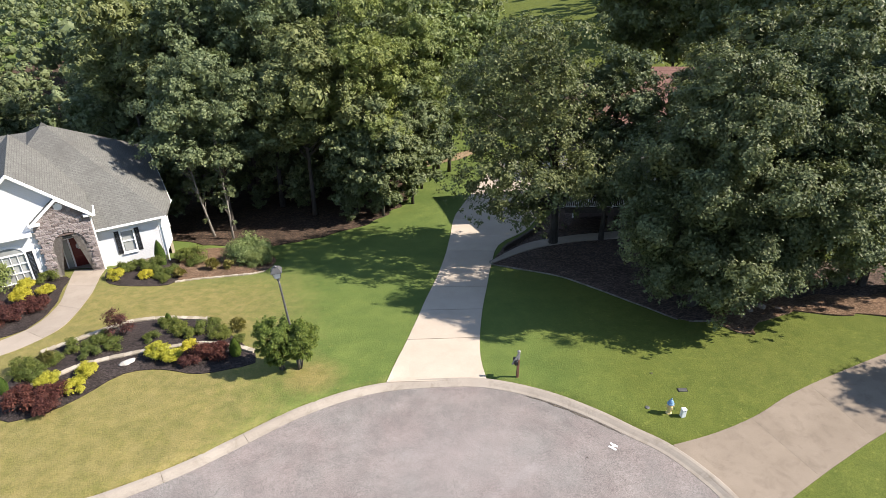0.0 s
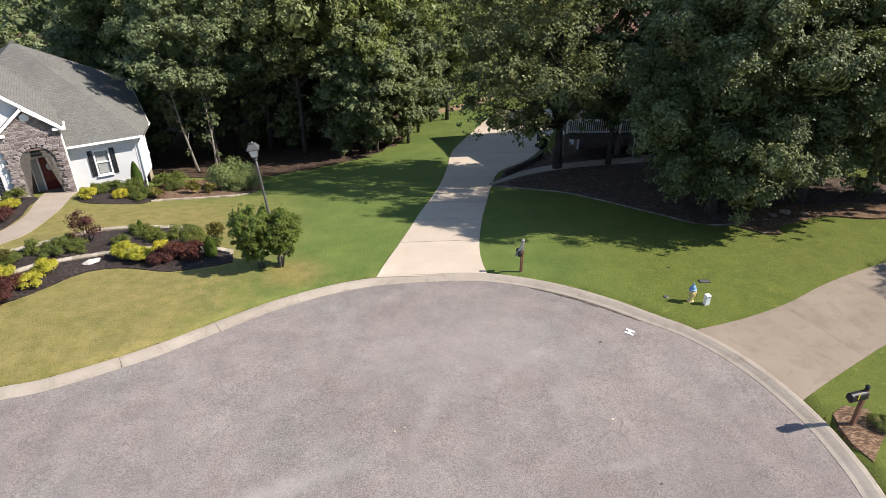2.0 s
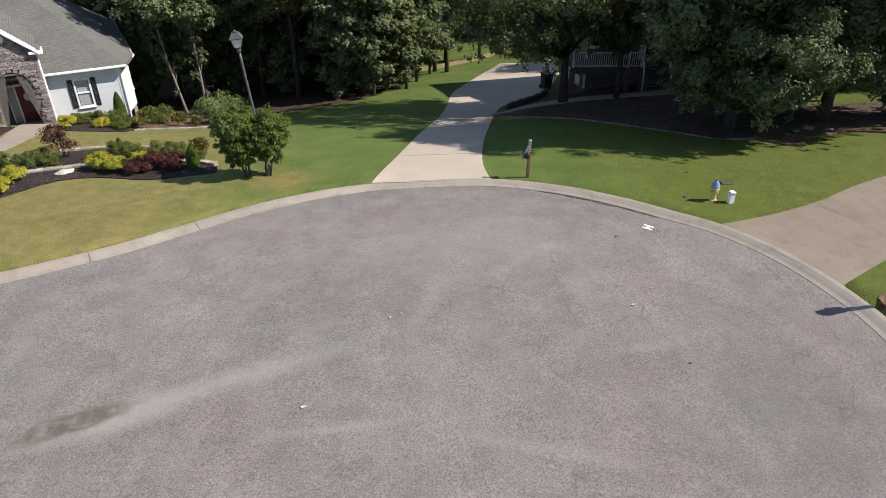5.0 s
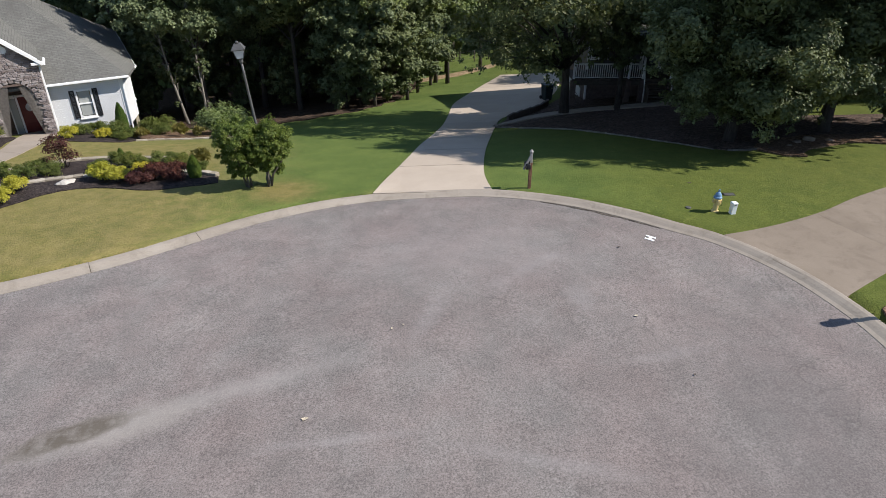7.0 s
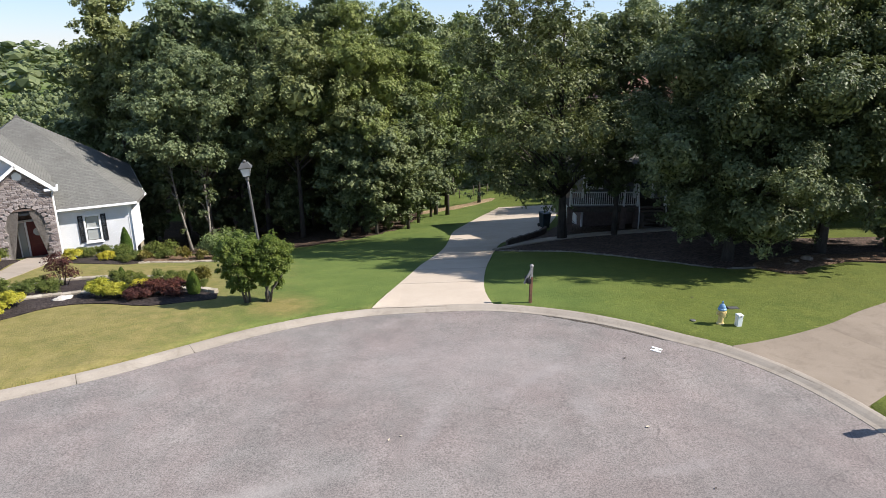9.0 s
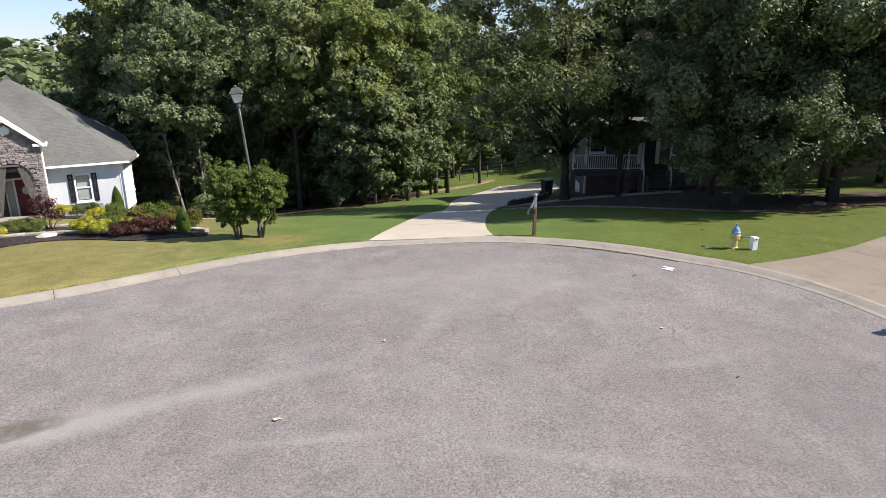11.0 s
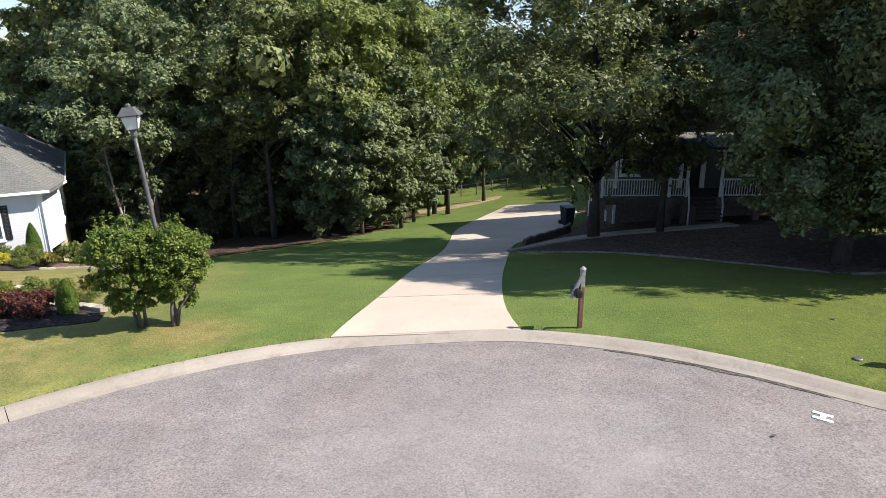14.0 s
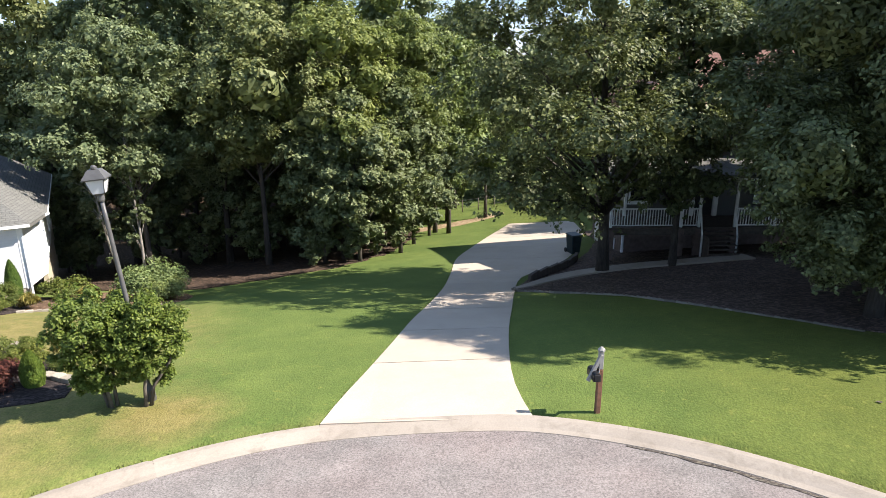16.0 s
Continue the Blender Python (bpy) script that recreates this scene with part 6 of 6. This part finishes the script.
def mailbox(x, y, turn, label, white_post):
    m = thing("mailbox", pose(x, y, float(turf(x, y)), 0, 0, turn), label, "mailbox")
    post = part("post", boxes(((-0.05, -0.05, -0.3), (0.05, 0.05, 0.98 if white_post else 1.28)), bevel=0.008), POST_WOOD, m, "reddish wooden post")
    if white_post:
        part("post_sleeve", boxes(((-0.046, -0.046, 0.981), (0.046, 0.046, 1.36)), bevel=0.01), GREYWOOD, post, "pale weathered post top")
        part("cap", lathe([(0.07, 1.36), (0.075, 1.40), (0.02, 1.45)], 8), GREYWOOD, post)
        part("brace", box(bmesh.new(), (-0.035, -0.03, -0.3), (0.035, 0.03, 0.3), 0.005, pose(-0.12, -0.02, 1.02, 0, 25, 0)), GREYWOOD, post)
    else:
        part("finial", lathe([(0.06, 1.28), (0.05, 1.34), (0.07, 1.38), (0.01, 1.44)], 8), BLACK, post)
    # box with a rounded top, its mouth towards the street
    bm = bmesh.new()
    prof = [(-0.10, 0)] + [(-0.10 + 0.10 * (1 - math.cos(math.pi * i / 10)), 0.13 + 0.09 * math.sin(math.pi * i / 10)) for i in range(11)] + [(0.10, 0)]
    A = [bm.verts.new((px, -0.26, pz)) for px, pz in prof]
    B = [bm.verts.new((px, 0.26, pz)) for px, pz in prof]
    bm.faces.new(A), bm.faces.new(B[::-1])
    for i in range(len(prof)):
        j = (i + 1) % len(prof)
        bm.faces.new((A[i], B[i], B[j], A[j]))
    off = pose(-0.12, 0.0, 0.80) @ Matrix.Diagonal((0.72, 0.72, 0.8, 1)) if white_post else pose(0.0, -0.24, 1.03)
    b = part("box", bm, BLACK, m, "black rounded letter box", at=off)
    part("mouth", boxes(((-0.085, -0.275, 0.015), (0.085, -0.262, 0.185)), bevel=0.006), BLACK, b)
    part("flag", boxes(((0.102, -0.1, 0.08), (0.11, -0.06, 0.26))), FROST if white_post else GOLD_TIP, b)
    if not white_post:
        part("arm", boxes(((-0.045, -0.46, 0.95), (0.045, 0.16, 1.025)), bevel=0.008), POST_WOOD, post)
    return m


GOLD_TIP = plain("yellow_plastic", (0.55, 0.42, 0.05), 0.5)
mailbox(3.14, 21.0, 8, "leaning wooden-post mailbox with a black box in the lawn", True)
mailbox(11.08, 12.62, -74, "dark mailbox on a wooden post in a bark bed", False)


def hydrant():
    h = thing("fire_hydrant", pose(8.78, 18.62, float(turf(8.78, 18.62)), 0, 0, 0) @ Matrix.Diagonal((0.8, 0.8, 1.0, 1)), "cream fire hydrant with blue bonnet on the lawn", "fire hydrant")
    part("barrel", lathe([(0.15, -0.1), (0.15, 0.03), (0.115, 0.05), (0.105, 0.07), (0.10, 0.40), (0.15, 0.42), (0.15, 0.47), (0.13, 0.48)], 20), HYD_YELLOW, h, smooth=False)
    b = part("bonnet", lathe([(0.165, 0.48), (0.165, 0.52), (0.135, 0.54), (0.12, 0.60), (0.075, 0.66), (0.04, 0.68)], 20), HYD_BLUE, h, "sky-blue domed bonnet")
    part("nut", lathe([(0.035, 0.68), (0.035, 0.75), (0.02, 0.77)], 6), HYD_BLUE, b)
    for a, r, l in ((0, 0.06, 0.19), (180, 0.06, 0.19), (-90, 0.085, 0.22)):
        part("outlet", lathe([(r * 0.8, 0), (r * 0.8, l - 0.07), (r, l - 0.07), (r, l - 0.01), (r * 0.45, l)], 12, None, pose(0, 0, 0.36, 0, 0, a) @ pose(0, 0, 0, 0, 90, 0)), HYD_YELLOW, h)
    part("chain", tubes_mesh("chain", [([(0.12, -0.06, 0.40), (0.2, -0.1, 0.30), (0.14, -0.14, 0.24)], [0.008, 0.008, 0.008])], BLACK, 5), BLACK, h)
    for i in range(8):
        a = radians(45 * i)
        part("bolt", lathe([(0.016, 0), (0.016, 0.02)], 6, None, pose(0.135 * math.cos(a), 0.135 * math.sin(a), 0.521)), HYD_BLUE, b)


hydrant()


def pedestal():
    p = thing("utility_pedestal", pose(9.25, 18.42, float(turf(9.25, 18.42)), 0, 0, 12), "small pale plastic utility pedestal standing in the grass", "utility box")
    part("body", boxes(((-0.085, -0.08, -0.1), (0.085, 0.08, 0.34)), bevel=0.008), BOX_WHITE, p)
    lid = part("lid", boxes(((-0.095, -0.09, 0.33), (0.095, 0.09, 0.40)), bevel=0.015), BOX_WHITE, p)
    part("latch", boxes(((-0.02, -0.1, 0.33), (0.02, -0.089, 0.36))), BLACK, lid)


pedestal()
# small dark framed plate level with the turf, behind the hydrant
mc = thing("dark_plate", pose(9.75, 19.95, float(turf(9.75, 19.95)) + 0.01), "small dark plate set flush in the lawn", "cover")
part("frame", boxes(((-0.2, -0.11, -0.05), (0.2, 0.11, 0.01)), bevel=0.006), BLACK, mc)
part("plate", boxes(((-0.17, -0.08, 0.0), (0.17, 0.08, 0.018)), bevel=0.004), POST_METAL, mc)
cv = thing("valve_cap", pose(8.05, 18.95, float(turf(8.05, 18.95)) + 0.01), "small grey valve cap in the grass", "cover")
part("plate", lathe([(0.09, -0.05), (0.09, 0.0), (0.07, 0.012)], 14), POST_METAL, cv)

# painted survey mark on the asphalt: two bars and a link, set a few millimetres proud
mk = thing("painted_mark", pose(6.26, 16.97, float(lie(6.26, 16.97)) - 0.034, 0, 0, 52) @ Matrix.Diagonal((0.62, 0.62, 1, 1)), "white painted H-shaped mark on the asphalt", "road marking")
part("bar", boxes(((-0.20, -0.26, -0.012), (-0.08, 0.22, 0.0)), bevel=0.003), PAINT_WHITE, mk)
part("bar", boxes(((0.08, -0.22, -0.012), (0.20, 0.26, 0.0)), bevel=0.003), PAINT_WHITE, mk)
part("bar", boxes(((-0.08, -0.07, -0.012), (0.08, 0.07, -0.001)), bevel=0.003), PAINT_WHITE, mk)


def boulder(name, x, y, r, mat, label, seed, f=turf):
    bm = bmesh.new()
    bmesh.ops.create_icosphere(bm, subdivisions=3, radius=1.0)
    for v in bm.verts:
        n = noise.fractal(v.co * 1.3 + Vector((seed, 0, 0)), 0.8, 2.0, 4)
        v.co = Vector((v.co.x * r[0], v.co.y * r[1], v.co.z * r[2])) * (1 + 0.35 * n)
    ob = new(name, mesh_bm(name, bm, mat, True))
    ob.matrix_basis = pose(x, y, float(f(x, y)) + r[2] * 0.55, 0, 0, seed * 40)
    return tagged(ob, label, "rock")


boulder("boulder", -14.05, 22.35, (0.36, 0.17, 0.13), ROCK, "pale flat boulder on the dark mulch", 1)
for i, (x, y, s) in enumerate(((15.2, 26.2, 0.22), (15.9, 26.6, 0.28), (16.7, 26.4, 0.18), (14.6, 25.7, 0.15))):
    boulder("rock", x, y, (s * 1.0, s * 0.75, s * 0.5), BROWN_ROCK, "brown rock on pine straw at the lawn's edge", i + 2)


def wheelie_bin(x, y, turn, tip=0.0):
    b = thing("wheeled_bin", pose(x, y, float(turf(x, y)) + 0.04 + (0.28 if tip else 0), tip, 0, turn), "dark plastic wheeled bin beside the drive" + (", tipped over" if tip else ""), "bin")
    bm = boxes(((-0.30, -0.34, 0.0), (0.30, 0.34, 0.98)), bevel=0.03)
    for v in bm.verts:
        if v.co.z < 0.3:
            v.co.x *= 0.8
            v.co.y *= 0.8
    part("body", bm, BIN, b)
    lid = part("lid", boxes(((-0.32, -0.38, 0.98), (0.32, 0.38, 1.05)), bevel=0.025), BIN, b)
    part("handle", tubes_mesh("handle", [([(-0.25, 0.42, 0.95), (0.25, 0.42, 0.95)], [0.02, 0.02])], BIN, 6), BIN, lid)
    for sx in (-1, 1):
        part("wheel", lathe([(0.12, -0.03), (0.13, 0.0), (0.12, 0.03)], 14, None, pose(sx * 0.29, 0.30, 0.12, 0, 90)), BLACK, b)


wheelie_bin(7.1, 42.7, 20)


def stepped_edging():
    """Low retaining sleepers that step down beside the drive, between the path and the mulch."""
    e = thing("timber_edging", Matrix(), "low dark timber sleepers stepping down along the drive", "edging")
    me = mesh_bm("sleeper", boxes(((-0.5, -0.5, -0.5), (0.5, 0.5, 0.5)), bevel=0.06), TIMBER)
    pts = spline([(3.75, 36.0), (4.5, 37.1), (5.4, 38.2), (6.2, 39.3), (6.75, 40.6)], 0.05)
    n = 6
    for i in range(n):
        a, b = pts[int(len(pts) * i / n)], pts[min(len(pts) - 1, int(len(pts) * (i + 1) / n))]
        x, y = (a + b) / 2
        ang = math.degrees(math.atan2(b[1] - a[1], b[0] - a[0]))
        L = float(np.linalg.norm(b - a))
        part("sleeper", me, TIMBER, e, at=pose(x + 0.1, y, float(turf(x, y)) + 0.08, 0, 0, ang) @ Matrix.Diagonal((L * 0.98, 0.16, 0.62, 1)))


stepped_edging()

# bits blown onto the asphalt and the lawn
LEAF_DRY = plain("dry_leaf", (0.42, 0.36, 0.27), 0.8, vary=0.2, scale=20)


def fallen_leaf(x, y, r, turn, pale):
    z = float(lie(x, y) - 0.04 if inside(STREET, [x], [y])[0] else turf(x, y) + 0.02)
    bm = bmesh.new()
    ring = [bm.verts.new((r * math.cos(a) * (1.0 + 0.35 * math.cos(3 * a)), 0.6 * r * math.sin(a), 0.012 + 0.25 * r * abs(math.sin(2 * a)))) for a in [i * math.pi / 5 for i in range(10)]]
    mid = bm.verts.new((0, 0, 0.008))
    for i in range(10):
        bm.faces.new((mid, ring[i], ring[(i + 1) % 10]))
    ob = new("fallen_leaf", mesh_bm("fallen_leaf", bm, LEAF_DRY if pale else TIMBER))
    ob.matrix_basis = pose(x, y, z, 0, 0, turn)
    tagged(ob, "pale curled dry leaf lying on the asphalt" if pale else "dark curled leaf lying on the ground", "leaf", "fallen leaves")


for x, y, r, turn, pale in ((-2.75, 9.77, 0.07, 20, True), (-1.17, 12.75, 0.045, 80, True), (-0.9, 12.9, 0.035, 150, True), (4.83, 13.07, 0.05, 200, True), (5.2, 16.45, 0.045, 15, False), (8.8, 21.03, 0.06, 170, False), (5.53, 10.9, 0.035, 60, False)):
    fallen_leaf(x, y, r, turn, pale)


# fence of cedar boards and rail fence in the clearings behind
def board_fence(x0, y0, x1, y1, n):
    f = thing("board_fence", pose(x0, y0, 0), "brown cedar board fence behind the trees", "fence")
    me = mesh_bm("board", boxes(((-0.07, -0.012, 0), (0.07, 0.012, 1.75)), bevel=0.004), FENCE)
    a = math.degrees(math.atan2(y1 - y0, x1 - x0))
    for i in range(n):
        t = (i + 0.5) / n
        x, y = x0 + (x1 - x0) * t, y0 + (y1 - y0) * t
        part("board", me, FENCE, f, at=pose(x - x0, y - y0, float(turf(x, y)) + 0.02, 0, 0, a))
    return f


board_fence(25.5, 44.5, 46, 41.5, 130)


def wire_fence():
    f = thing("wire_fence", Matrix(), "thin post and wire fence across the far lawn", "fence")
    xs = np.linspace(0.5, 13, 9)
    ys = 70 + 0.25 * xs
    for x, y in zip(xs, ys):
        z = float(turf(x, y))
        part("fence_post", tubes_mesh("fence_post", [([(x, y, z - 0.2), (x, y, z + 1.2)], [0.05, 0.05])], TIMBER, 6), TIMBER, f)
    for h in (0.4, 0.8, 1.15):
        part("wire", tubes_mesh("wire", [([(x, y, float(turf(x, y)) + h) for x, y in zip(xs, ys)], [0.012] * len(xs))], POST_METAL, 4), POST_METAL, f)


wire_fence()
# a strip of worn earth across the far lawn
tagged(new("worn_path", patch(spline([(-2.6, 61.0), (0.5, 62.4), (4.0, 65.0), (6.0, 67.5), (5.4, 68.2), (2.6, 66.0), (-0.5, 64.4), (-2.8, 63.0)], 0.5, True), 0.03, EARTH, "worn_path", 0.8, 0.1, turf, 0.3)), "strip of bare tan earth in the far lawn", "ground", kind="structure")
